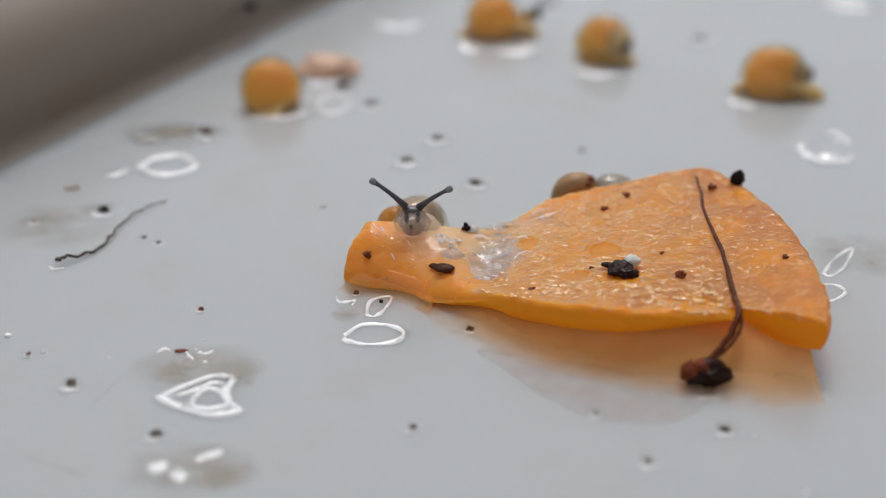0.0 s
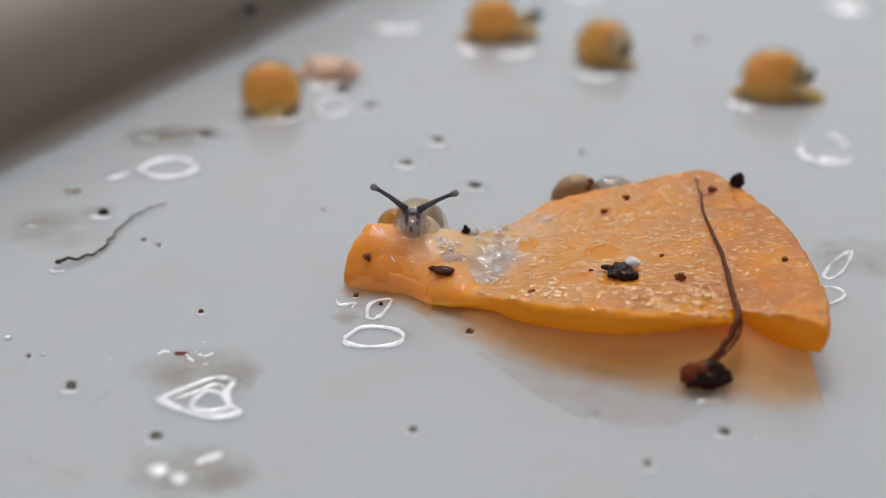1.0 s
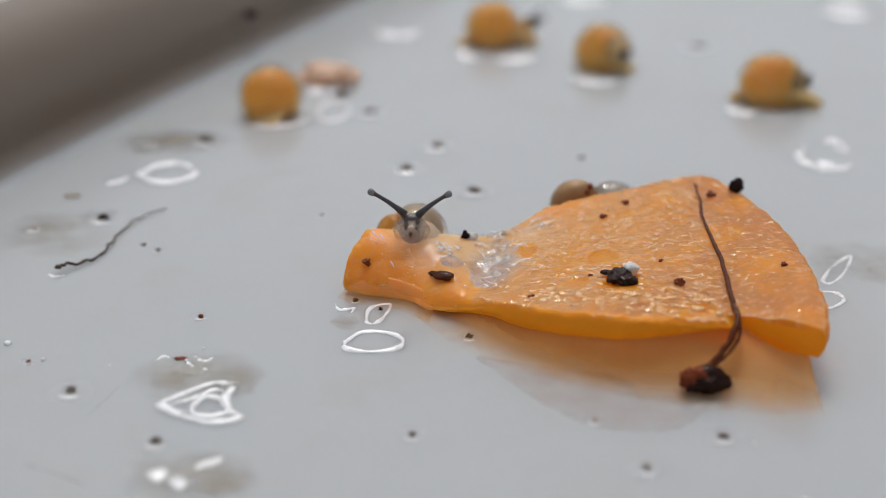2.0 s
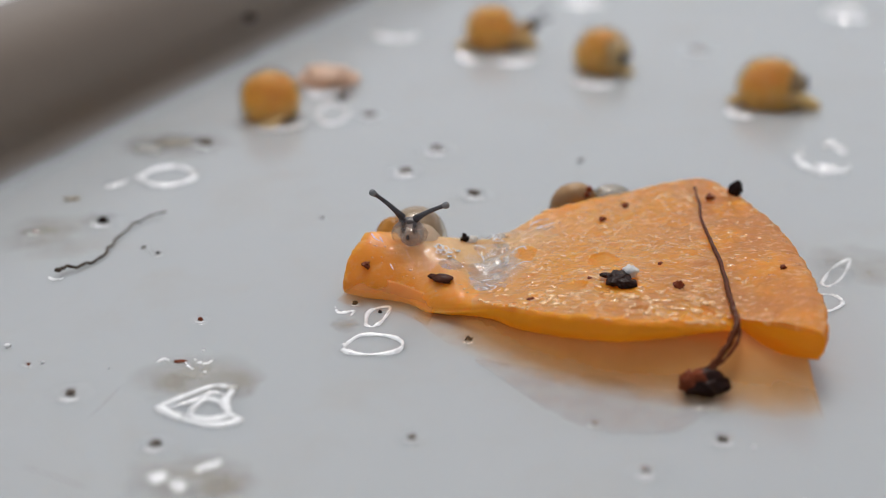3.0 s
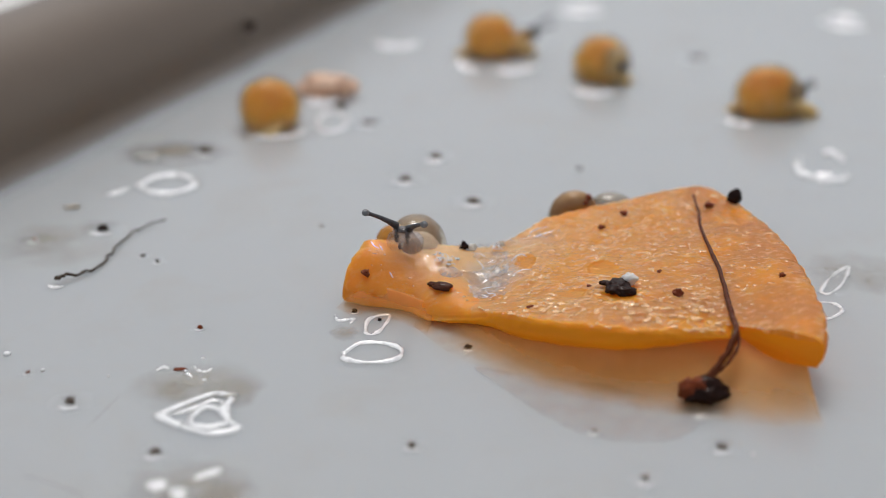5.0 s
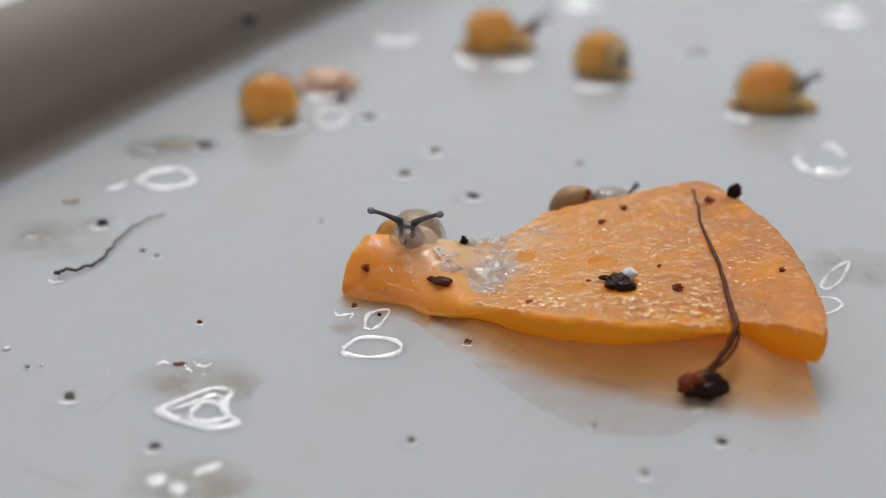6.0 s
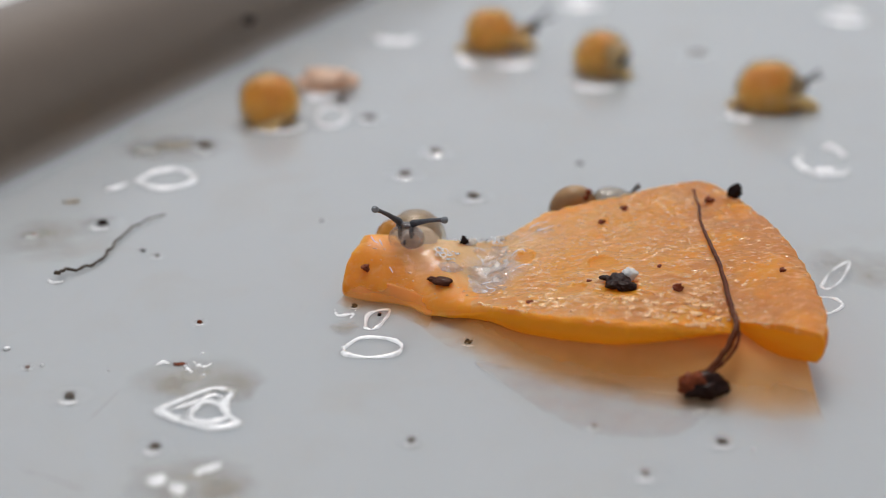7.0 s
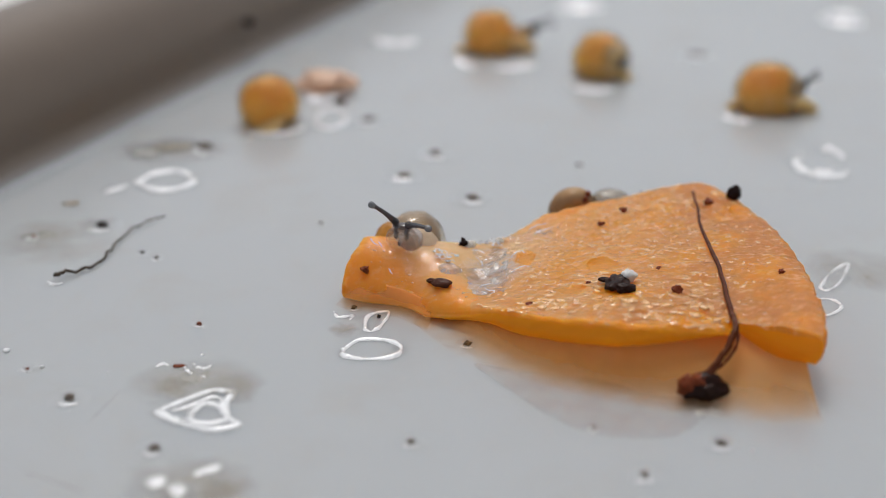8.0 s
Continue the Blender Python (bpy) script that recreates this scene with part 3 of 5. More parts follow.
def build_carrot():
    around, rings = 720, 150
    rim = []
    for i in range(around):
        u = i / around * len(CARROT)
        k, f = int(u), u - int(u)
        a, b, c, d = (Vector(CARROT[(k + j) % len(CARROT)]) for j in (-1, 0, 1, 2))
        p = 0.5 * (2 * b + (c - a) * f + (2 * a - 5 * b + 4 * c - d) * f * f + (3 * b - a - 3 * c + d) * f ** 3)
        jag = 1 + 0.012 * noise.noise((p.x * 1.6, p.y * 1.6, 2.0)) + 0.007 * noise.noise((p.x * 4.5, p.y * 4.5, 7.0))
        rim.append((HEART + (Vector((p.x, p.y)) - HEART) * jag, p.z, max(p.w, 0.35)))
    LOBE_RIM.append(np.array([(xy.x, xy.y) for xy, _, _ in rim if xy.x < 5 and xy.y < 73.3]))
    bm = bmesh.new()
    raw = bm.verts.layers.float.new("raw")
    top = []
    for r in range(1, rings + 1):
        s = r / rings
        row = []
        for xy, z, _ in rim:
            q = HEART + (xy - HEART) * s
            h = carrot_skin(q.x, q.y)
            blend = s ** 14
            t = max(0.0, (s - 0.95) / 0.05)
            edge = 0.22 * t * t * (1 - lobe(q.x, q.y)) + lobe_drop(q.x, q.y)
            row.append(bm.verts.new((q.x * MM, q.y * MM, (h * (1 - blend) + (z + (h - carrot_height(q.x, q.y))) * blend - edge) * MM)))
        top.append(row)
    middle = bm.verts.new((HEART.x * MM, HEART.y * MM, carrot_skin(*HEART) * MM))
    n = around
    for k in range(n):
        bm.faces.new((middle, top[0][(k + 1) % n], top[0][k]))
    for a, b in zip(top, top[1:]):
        for k in range(n):
            f = bm.faces.new((a[k], a[(k + 1) % n], b[(k + 1) % n], b[k]))
            q = f.calc_center_median() / MM
            f.material_index = 3 if q.x + 1.2 * noise.noise((q.x * 0.8, q.y * 0.8, 3.0)) < 1.6 else 0
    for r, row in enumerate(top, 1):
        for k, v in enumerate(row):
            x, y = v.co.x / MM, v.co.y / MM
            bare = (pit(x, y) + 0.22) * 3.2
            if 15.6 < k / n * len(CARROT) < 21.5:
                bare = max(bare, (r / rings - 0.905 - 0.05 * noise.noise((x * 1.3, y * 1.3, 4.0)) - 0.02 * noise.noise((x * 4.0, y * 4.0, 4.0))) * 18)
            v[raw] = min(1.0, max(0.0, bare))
    # the cut side, a little bulged, and the underside
    last, side = top[-1], []
    for step in range(1, 9):
        f = step / 8
        row = []
        for (xy, z, thick), v in zip(rim, last):
            soft = lobe(xy.x, xy.y)
            out = (xy - HEART).normalized() * ((0.14 - 0.04 * soft) * math.sin(math.pi * f) + 0.05 * noise.noise((xy.x * 2, xy.y * 2, f * 3)) - 0.25 * f * f * (1 - soft) + 0.1 * f * soft)
            low = max(z - thick, 0.03) + lobe(xy.x, xy.y) * 0.05 * (1 + noise.noise((xy.x * 1.1, xy.y * 1.1, 8.0)))
            row.append(bm.verts.new(((xy.x + out.x) * MM, (xy.y + out.y) * MM, v.co.z * (1 - f) + low * MM * f)))
        side.append(row)
    for a, b in zip([last, *side], side):
        for k in range(n):
            rind = 9.0 < k / n * len(CARROT) < 14.2
            f = bm.faces.new((a[k], a[(k + 1) % n], b[(k + 1) % n], b[k]))
            q = f.calc_center_median() / MM
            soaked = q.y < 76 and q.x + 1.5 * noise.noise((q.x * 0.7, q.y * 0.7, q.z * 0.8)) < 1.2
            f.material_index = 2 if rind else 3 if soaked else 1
    under = side[-1]
    for s in (0.85, 0.65, 0.4, 0.2):
        row = []
        for (xy, z, thick), v in zip(rim, side[-1]):
            q = HEART + (xy - HEART) * s
            low = max(carrot_height(q.x, q.y) - 2.4, 0.06)
            row.append(bm.verts.new((q.x * MM, q.y * MM, v.co.z * s ** 2 + low * MM * (1 - s ** 2))))
        for k in range(n):
            bm.faces.new((under[k], under[(k + 1) % n], row[(k + 1) % n], row[k])).material_index = 4
        under = row
    bm.faces.new(under).material_index = 4
    bmesh.ops.recalc_face_normals(bm, faces=bm.faces)
    peel = bm.copy()
    bmesh.ops.delete(peel, geom=[f for f in peel.faces if f.material_index != 2], context="FACES")
    for f in peel.faces:
        f.material_index = 0
    peel.normal_update()
    for v in peel.verts:
        v.co += v.normal * 0.025 * MM
    for f in bm.faces:
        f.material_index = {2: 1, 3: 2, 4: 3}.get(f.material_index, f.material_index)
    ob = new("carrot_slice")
    part("flesh", bm, (CARROT_TOP, CARROT_SIDE, CARROT_WET, CARROT_UNDER_LIT), ob, "rasped pale orange flesh with a saturated cut side")
    part("rind", peel, CARROT_RIND, ob, "smooth orange rind round the uncut arc")
    tagged(ob, "wet orange carrot slice, rasped and bitten, lying on the tray", "carrot")


build_carrot()


# ---- snails ----
def shell_bm(across, whorls=2.4, spire=0.75):
    """A rounded spiral shell in the plane of travel, its spire to the snail's right, centred on its axis."""
    bm = bmesh.new()
    growth, end = 2.1, radians(-70)
    reach = across / 1.69
    big = reach / 1.85
    steps, sides = 96, 28
    rings = []
    for i in range(steps + 1):
        back = (1 - i / steps) * whorls * math.tau
        c = big * growth ** (-back / math.tau)
        tube = 0.85 * c * (1 + 0.012 * math.sin(back * 22))
        phi = end - back
        mid = Vector((c * math.cos(phi), -spire * (big - c), c * math.sin(phi)))
        outw = Vector((math.cos(phi), 0, math.sin(phi)))
        rings.append([bm.verts.new((mid + (outw * math.cos(k * math.tau / sides) + Vector((0, 1.12, 0)) * math.sin(k * math.tau / sides)) * tube) * MM)
                      for k in range(sides)])
    for r, s in zip(rings, rings[1:]):
        for k in range(sides):
            bm.faces.new((r[k], s[k], s[(k + 1) % sides], r[(k + 1) % sides]))
    bm.faces.new(rings[0])
    bm.faces.new(rings[-1][::-1])
    bmesh.ops.recalc_face_normals(bm, faces=bm.faces)
    return bm


def tentacle_bm(length, thick):
    """A tentacle along its own x, with a rounded knob at the end."""
    bm = bmesh.new()
    xs = [0, 0.25, 0.5, 0.75, 0.86, 0.91, 0.96, 1.0, 1.025, 1.04]
    ws = [1.6, 1.1, 0.9, 0.78, 0.85, 1.25, 1.42, 1.30, 0.85, 0.25]
    sweep(bm, [(x * length, 0, 0.03 * length * math.sin(x * 3)) for x in xs], [w * thick for w in ws], 14)
    for f in bm.faces:
        if f.calc_center_median().x > 0.90 * length * MM:
            f.material_index = 1
    return bm


def foot_bm(length, width, height):
    bm = bmesh.new()
    path, radii = [], []
    for i in range(25):
        u = i / 24
        path.append(((u - 0.5) * length, 0, 0.42 * height * (math.sin(math.pi * min(1, u * 1.02)) ** 0.5)))
        radii.append(max(0.04, 0.5 * width * math.sin(math.pi * (0.03 + 0.94 * u)) ** 0.6 * (0.55 + 0.45 * u)))
    sweep(bm, path, radii, 20, squash=height / width)
    return bm


def globe_bm(profile, square=2.0, tall=1.0):
    """A swollen shell turned about the snail's side axis: pairs of place on the axis and radius there, in millimetres."""
    bm = bmesh.new()
    line = glide([(y, r, 0.0) for y, r in profile], 56)
    rows = []
    for p in line:
        row = []
        for k in range(40):
            c, d = math.cos(k * math.tau / 40), math.sin(k * math.tau / 40)
            reach = max(p.y, 0.01) * (1 + 0.10 * noise.noise((c * 1.2 + p.x * 0.2, d * 1.2, p.x * 0.6))) / (abs(c) ** square + abs(d) ** square) ** (1 / square)
            row.append(bm.verts.new((reach * c * MM, p.x * MM, reach * d * tall * MM)))
        rows.append(row)
    for a, b in zip(rows, rows[1:]):
        for k in range(40):
            bm.faces.new((a[k], a[(k + 1) % 40], b[(k + 1) % 40], b[k]))
    bm.faces.new(rows[0][::-1])
    bm.faces.new(rows[-1])
    bmesh.ops.recalc_face_normals(bm, faces=bm.faces)
    return bm


def snail(at, turn, across, label, shell_lift, shell_back=0.0, shell_roll=18.0, foot=None, shell_side=0.0, first=None, globe=None, square=2.0, clear=None, core=(0.9, -0.08, 0.0, 0.2), tall=1.0):
    """A young snail: shell and foot. Millimetres, forward is x."""
    root = new("snail")
    root.matrix_world = pose(at[0] * MM, at[1] * MM, at[2] * MM, 0, 0, turn)
    tagged(root, label, "snail", "young snails")
    def body(size):
        return globe_bm([(y * size, r * size) for y, r in globe], square, tall) if globe else shell_bm(across * size)

    shell = part("shell", body(1.0), clear or SHELL_GLASS, root, "glossy translucent shell")
    shell.matrix_basis = pose(-shell_back * MM, shell_side * MM, shell_lift * MM, shell_roll, 0, 0)
    coil = part("coiled_body", body(core[0]), first or BODY_AMBER, root, "amber body seen through the shell")
    coil.matrix_basis = pose((core[1] - shell_back) * MM, (core[2] + shell_side) * MM, (core[3] + shell_lift) * MM, shell_roll, 0, 0)
    length, width, height = foot or (across * 1.25, across * 0.5, across * 0.22)
    part("foot", foot_bm(length, width, height), FOOT_GLASS, root, "pale yellowish wet foot")
    return root


def build_snail_head(root, at, size, across, horn, thick, bases, skin=None, rise=0.0):
    """The head under its snail, with two tentacles that turn on it."""
    bm = bmesh.new()
    lump(bm, (0, 0, rise), size, 0.10, 1.3, 4, across)
    head = part("head", bm, skin or BODY_GREY, root, "grey translucent head")
    head.matrix_basis = pose(at[0] * MM, at[1] * MM, at[2] * MM)
    horns = []
    for base in bases:
        ob = part("tentacle", tentacle_bm(horn, thick), (HORN, HORN_TIP), head, "dark grey eye tentacle with a rounded tip")
        horns.append(ob)
    return head, horns


def aimed(base, way):
    """A pose at base whose x axis points along way."""
    q = Vector(way).normalized().to_track_quat("X", "Z")
    return Matrix.Translation(Vector(base) * MM) @ q.to_matrix().to_4x4()


# the one that rears over the slice's edge, facing out
FRONT = snail((-1.75, 77.8, 0.0), -90, 4.0, "young snail with amber shell rearing over the carrot slice", 1.58, foot=(4.6, 2.2, 0.9), shell_roll=4, shell_side=0.1, first=SHELL_BEIGE, clear=SHELL_THIN, core=(0.72, -0.5, -0.1, 0.0),
              globe=((2.0, 0.0), (1.9, 0.6), (1.55, 1.2), (0.9, 1.68), (0.2, 1.86), (-0.4, 1.8), (-0.85, 1.58), (-1.1, 1.36), (-1.35, 1.26), (-1.7, 1.08), (-2.0, 0.85), (-2.2, 0.52), (-2.3, 0.0)))
spire = bmesh.new()
lump(spire, (0.35, -1.05, 1.75), (1.15, 1.1, 1.3), 0.06, 1.2, 4, 3.0)
part("spire", spire, SHELL_SPIRE, FRONT, "amber brown spire of the shell")
FRONT_BASES = ((0.1, -0.36, 0.70), (0.1, 0.40, 0.64))
FRONT_HEAD, FRONT_HORNS = build_snail_head(FRONT, (2.95, 0.0, 3.5), (0.46, 1.02, 0.9), 4.0, 2.58, 0.14, FRONT_BASES, HEAD_SKIN, -0.36)
brow = bmesh.new()
lump(brow, (0.02, 0.02, 0.48), (0.3, 0.56, 0.2), 0.2, 1.3, 3, 2.0)
for side in (-0.3, 0.34):
    lump(brow, (0.2, side, 0.15), (0.2, 0.14, 0.42), 0.2, 1.3, 3, side)
part("brow", brow, BROW_GREY, FRONT_HEAD, "dark grey skin between the tentacles")
mouth = bmesh.new()
lump(mouth, (0.36, -0.05, -0.42), (0.1, 0.11, 0.18), 0.15, 1.2, 3, 4.0)
part("mouth", mouth, BROW_GREY, FRONT_HEAD, "small dark mouth")
throat = bmesh.new()
lump(throat, (1.75, 0.15, 2.0), (1.0, 1.6, 1.15), 0.12, 1.2, 4, 21.0)
part("mantle", throat, MANTLE, FRONT, "soft beige mantle round the neck")
neck = bmesh.new()
sweep(neck, glide([(0.2, 0, 1.0), (1.2, 0.1, 1.8), (1.9, 0.05, 2.45), (2.4, 0.0, 2.45), (2.8, -0.05, 1.9), (3.1, -0.05, 0.9)], 16),
      [0.8, 0.85, 0.9, 0.92, 0.9, 0.88, 0.86, 0.84, 0.76, 0.72, 0.68, 0.62, 0.58, 0.54, 0.48, 0.4], 20)
part("neck", neck, BODY_GLASS, FRONT, "pale translucent neck")
# the one behind the slice, mostly hidden
HIDDEN = snail((8.4, 83.0, 0.0), 8, 3.9, "young brown-shelled snail half hidden behind the carrot slice", 1.75, foot=(4.8, 2.0, 0.9), first=SHELL_BROWN)
mantle = bmesh.new()
lump(mantle, (2.0, -0.1, 2.0), (1.3, 0.9, 0.85), 0.1, 1.2, 4, 6.0)
part("mantle", mantle, SHELL_PALE, HIDDEN, "pale glassy mantle edge")
gut = bmesh.new()
lump(gut, (0.45, -0.82, 2.90), (0.24, 0.22, 0.22), 0.4, 1.4, 3, 7.0)
lump(gut, (0.22, -1.12, 2.7), (0.2, 0.2, 0.18), 0.4, 1.4, 3, 11.0)
part("dark_swirl", gut, BROWN, HIDDEN, "dark swirl showing through the shell")
HIDDEN_BASES = ((0.1, 0.25, 0.4), (0.1, -0.25, 0.4))
HIDDEN_HEAD, HIDDEN_HORNS = build_snail_head(HIDDEN, (2.6, 0.0, 0.9), (0.6, 0.6, 0.6), 3.9, 1.9, 0.14, HIDDEN_BASES)

# four on the open floor
def neck_part(root, head_at, wide):
    bm = bmesh.new()
    hx, hy, hz = head_at
    pts = glide([(-0.4, 0, 0.7), (hx * 0.45, 0, 0.75), (hx * 0.8, hy * 0.7, hz * 0.8), (hx, hy, hz)], 14)
    sweep(bm, pts, [wide * (1.0 - 0.35 * k / 13) for k in range(14)], 16)
    part("neck", bm, BODY_PALE, root, "pale wet neck")


FAR = snail((4.8, 124.8, 0.0), 8, 5.7, "young orange snail crawling on the wet floor with tentacles out", 1.25, 0.4, 10.0, foot=(7.2, 4.6, 1.6), globe=((2.30, 0.00), (2.14, 1.03), (1.49, 1.91), (0.51, 2.40), (-0.51, 2.40), (-1.49, 1.91), (-2.14, 1.03), (-2.30, 0.00)), square=2.2, core=(0.86, 0.0, 0.0, 0.0), tall=1.0)
FAR_BASES = ((0.2, 0.2, 0.35), (0.2, -0.2, 0.3))
FAR_HEAD, FAR_HORNS = build_snail_head(FAR, (3.1, 0.0, 1.7), (0.85, 0.6, 0.6), 4.9, 2.1, 0.12, FAR_BASES, HEAD_DARK)
neck_part(FAR, (3.1, 0.0, 1.7), 0.95)
MID = snail((13.7, 117.4, 0.0), -42, 5.9, "young amber snail with its dark head drawn in", 1.1, 0.3, 10.0, foot=(5.4, 5.0, 1.2), globe=((2.40, 0.00), (2.23, 1.05), (1.56, 1.95), (0.53, 2.45), (-0.53, 2.45), (-1.56, 1.95), (-2.23, 1.05), (-2.40, 0.00)), square=2.2, core=(0.86, 0.0, 0.0, 0.0), tall=1.0)
MID_BASES = ((0.2, 0.25, 0.3), (0.2, -0.25, 0.3))
MID_HEAD, MID_HORNS = build_snail_head(MID, (2.15, -0.65, 1.55), (0.45, 0.5, 0.5), 4.7, 0.5, 0.14, MID_BASES, HEAD_DARK)
neck_part(MID, (1.9, 0.0, 1.2), 0.8)
mantle = bmesh.new()
lump(mantle, (1.35, -0.45, 1.75), (1.05, 1.2, 1.3), 0.08, 1.2, 4, 16.0)
part("mantle", mantle, SHELL_TAWNY, MID, "grey glassy mantle at the shell's mouth")
RIGHT = snail((25.8, 108.8, 0.0), -14, 5.6, "young amber snail putting out its dark tentacles", 1.15, 0.3, 10.0, foot=(6.9, 5.2, 1.7), globe=((2.40, 0.00), (2.23, 1.11), (1.56, 2.07), (0.53, 2.60), (-0.53, 2.60), (-1.56, 2.07), (-2.23, 1.11), (-2.40, 0.00)), square=2.2, core=(0.86, 0.0, 0.0, 0.0), tall=1.0)
RIGHT_BASES = ((0.2, 0.2, 0.3), (0.2, -0.2, 0.25))
RIGHT_HEAD, RIGHT_HORNS = build_snail_head(RIGHT, (2.05, 0.0, 1.75), (0.6, 0.55, 0.55), 5.0, 1.6, 0.12, RIGHT_BASES, HEAD_DARK)
neck_part(RIGHT, (2.05, 0.0, 1.55), 0.95)
mantle = bmesh.new()
lump(mantle, (1.1, -0.2, 1.7), (1.2, 1.4, 1.3), 0.08, 1.2, 4, 18.0)
part("mantle", mantle, SHELL_TAWNY, RIGHT, "grey brown mantle at the shell's mouth")
LEFT = snail((-13.0, 105.0, 0.0), 96, 4.9, "young amber snail drawn in beside a pink shred", 1.5, 0.2, 4.0, foot=(5.7, 5.5, 1.2), square=2.25, core=(0.86, 0.0, 0.0, 0.0), tall=1.14,
             globe=((2.38, 0.0), (2.3, 0.7), (2.0, 1.22), (1.45, 1.62), (0.55, 1.9), (-0.55, 1.9), (-1.45, 1.62), (-2.0, 1.22), (-2.3, 0.7), (-2.38, 0.0)))
LEFT_BASES = ((0.2, 0.2, 0.3), (0.2, -0.2, 0.25))
LEFT_HEAD, LEFT_HORNS = build_snail_head(LEFT, (1.6, 0.0, 0.9), (0.6, 0.55, 0.5), 4.8, 0.6, 0.14, LEFT_BASES)
neck_part(LEFT, (1.6, 0.0, 0.9), 0.8)


# ---- root thread with a seed lump, lying over the slice ----
def build_root():
    seed = bmesh.new()
    lump(seed, (0.1, 0, 0.72), (1.1, 0.7, 0.6), 0.42, 1.7, 4, 5.0)
    chaff = bmesh.new()
    lump(chaff, (-0.75, -0.1, 0.85), (0.45, 0.45, 0.5), 0.4, 2.2, 4, 8.0)
    lump(chaff, (-0.2, -0.1, 1.15), (0.4, 0.4, 0.3), 0.4, 2.2, 3, 9.0)
    root = new("root_thread")
    root.matrix_world = pose(12.75 * MM, 62.0 * MM, 0)
    tagged(root, "thin brown root thread hanging over the carrot with a dark lump", "root")
    part("lump", seed, HUSK, root, "wet black-brown lump on the floor")
    part("chaff", chaff, BROWN, root, "red-brown chaff at the thread's end")
    over = [(15.3, 82.1), (15.2, 79.5), (14.9, 76.8), (14.85, 73.3), (14.9, 70.3), (14.75, 67.2), (14.7, 65.6)]
    line = [(x - 12.75, y - 62.0, carrot_height(x, y) + 0.12) for x, y in over]
    line += [(1.85, 2.1, 2.95), (1.35, 1.2, 2.3), (0.75, 0.6, 1.75), (0.25, 0.2, 1.35), (0.0, 0.0, 1.1)]
    pts = glide(line, 110)
    for i, p in enumerate(pts):
        p.x += 0.07 * noise.noise((i * 0.23, 1.0, 0))
        p.z += 0.04 * noise.noise((i * 0.3, 5.0, 0))
    thick = [0.05 + 0.11 * min(1, i / 70) + 0.05 * abs(noise.noise((i * 0.35, 0, 3.0))) for i in range(110)]
    bm = bmesh.new()
    sweep(bm, pts, thick, 10)
    part("thread", bm, ROOT, root, "twisted brown thread")
    bm = bmesh.new()
    pts = glide([(1.95, 2.4, 2.95), (1.85, 1.4, 2.5), (1.35, 0.7, 2.0), (0.7, 0.25, 1.55), (0.1, 0.0, 1.2)], 40)
    sweep(bm, pts, [0.09 + 0.04 * noise.noise((i * 0.4, 9, 0)) for i in range(40)], 8)
    part("thread", bm, ROOT, root)


build_root()


# ---- crumbs and specks ----
def crumb(at, size, material, label, seed, rough=0.5, turn=0.0, name="crumb", group="dark crumbs"):
    bm = bmesh.new()
    lump(bm, (0, 0, size[2] * 0.55), size, rough * 1.7, 1.5, 3, seed)
    return thing(name, bm, material, at, label, "crumb", group, turn=turn)


def on_carrot(x, y, lift=-0.03):
    return x, y, carrot_height(x, y) - lobe_drop(x, y) + lift


for i, (x, y, sx, sy, sz, mat) in enumerate((
        (-4.2, 73.6, 0.22, 0.3, 0.15, BROWN), (10.8, 79.4, 0.2, 0.26, 0.15, BROWN), (9.3, 77.7, 0.17, 0.2, 0.12, BROWN),
        (12.3, 68.3, 0.24, 0.26, 0.24, BROWN), (17.9, 69.2, 0.16, 0.2, 0.14, BROWN), (16.0, 80.3, 0.25, 0.25, 0.2, BROWN),
        (4.6, 68.1, 0.17, 0.15, 0.13, BROWN), (11.8, 71.3, 0.14, 0.16, 0.1, BROWN), (1.3, 76.0, 0.24, 0.2, 0.28, SOIL),
        (7.9, 70.2, 0.14, 0.14, 0.1, BROWN))):
    crumb(on_carrot(x, y), (sx, sy, sz), mat, "tiny red-brown crumb stuck on the carrot slice" if mat is BROWN else "small black crumb on the carrot edge", 3.1 * i)
crumb(on_carrot(17.6, 80.9, 0.1), (0.42, 0.38, 0.5), SOIL, "black square soil crumb standing on the carrot rim", 71.0, 0.2, 20)

crumb((-16.35, 120.7, 3.45), (0.45, 0.45, 0.4), SOIL, "dark crumb stuck to the tray wall", 81.0, 0.4)

flake = bmesh.new()
lump(flake, (0, 0, 0.25), (0.62, 0.85, 0.32), 0.45, 1.7, 4, 12.0)
lump(flake, (0.5, -0.5, 0.22), (0.62, 0.42, 0.24), 0.4, 1.7, 4, 17.0)
lump(flake, (-0.7, 0.35, 0.2), (0.35, 0.2, 0.14), 0.4, 1.7, 3, 19.0)
thing("flake", flake, HUSK, on_carrot(9.3, 69.4), "jagged black flake lying on the carrot slice", "flake", turn=-15)
crumb(on_carrot(10.0, 69.9, 0.15), (0.38, 0.34, 0.35), WHITE_BIT, "small white bit beside a black flake", 33.0, 0.25, name="mineral_bit", group="")
husk = bmesh.new()
lump(husk, (0, 0, 0.2), (0.62, 0.36, 0.22), 0.4, 1.6, 3, 21.0)
lump(husk, (-0.55, 0.3, 0.16), (0.4, 0.16, 0.12), 0.5, 1.6, 3, 25.0)
thing("husk", husk, SEED_COAT, on_carrot(0.05, 71.8, -0.05), "dark curled seed husk on the wet carrot", "husk", turn=-12)


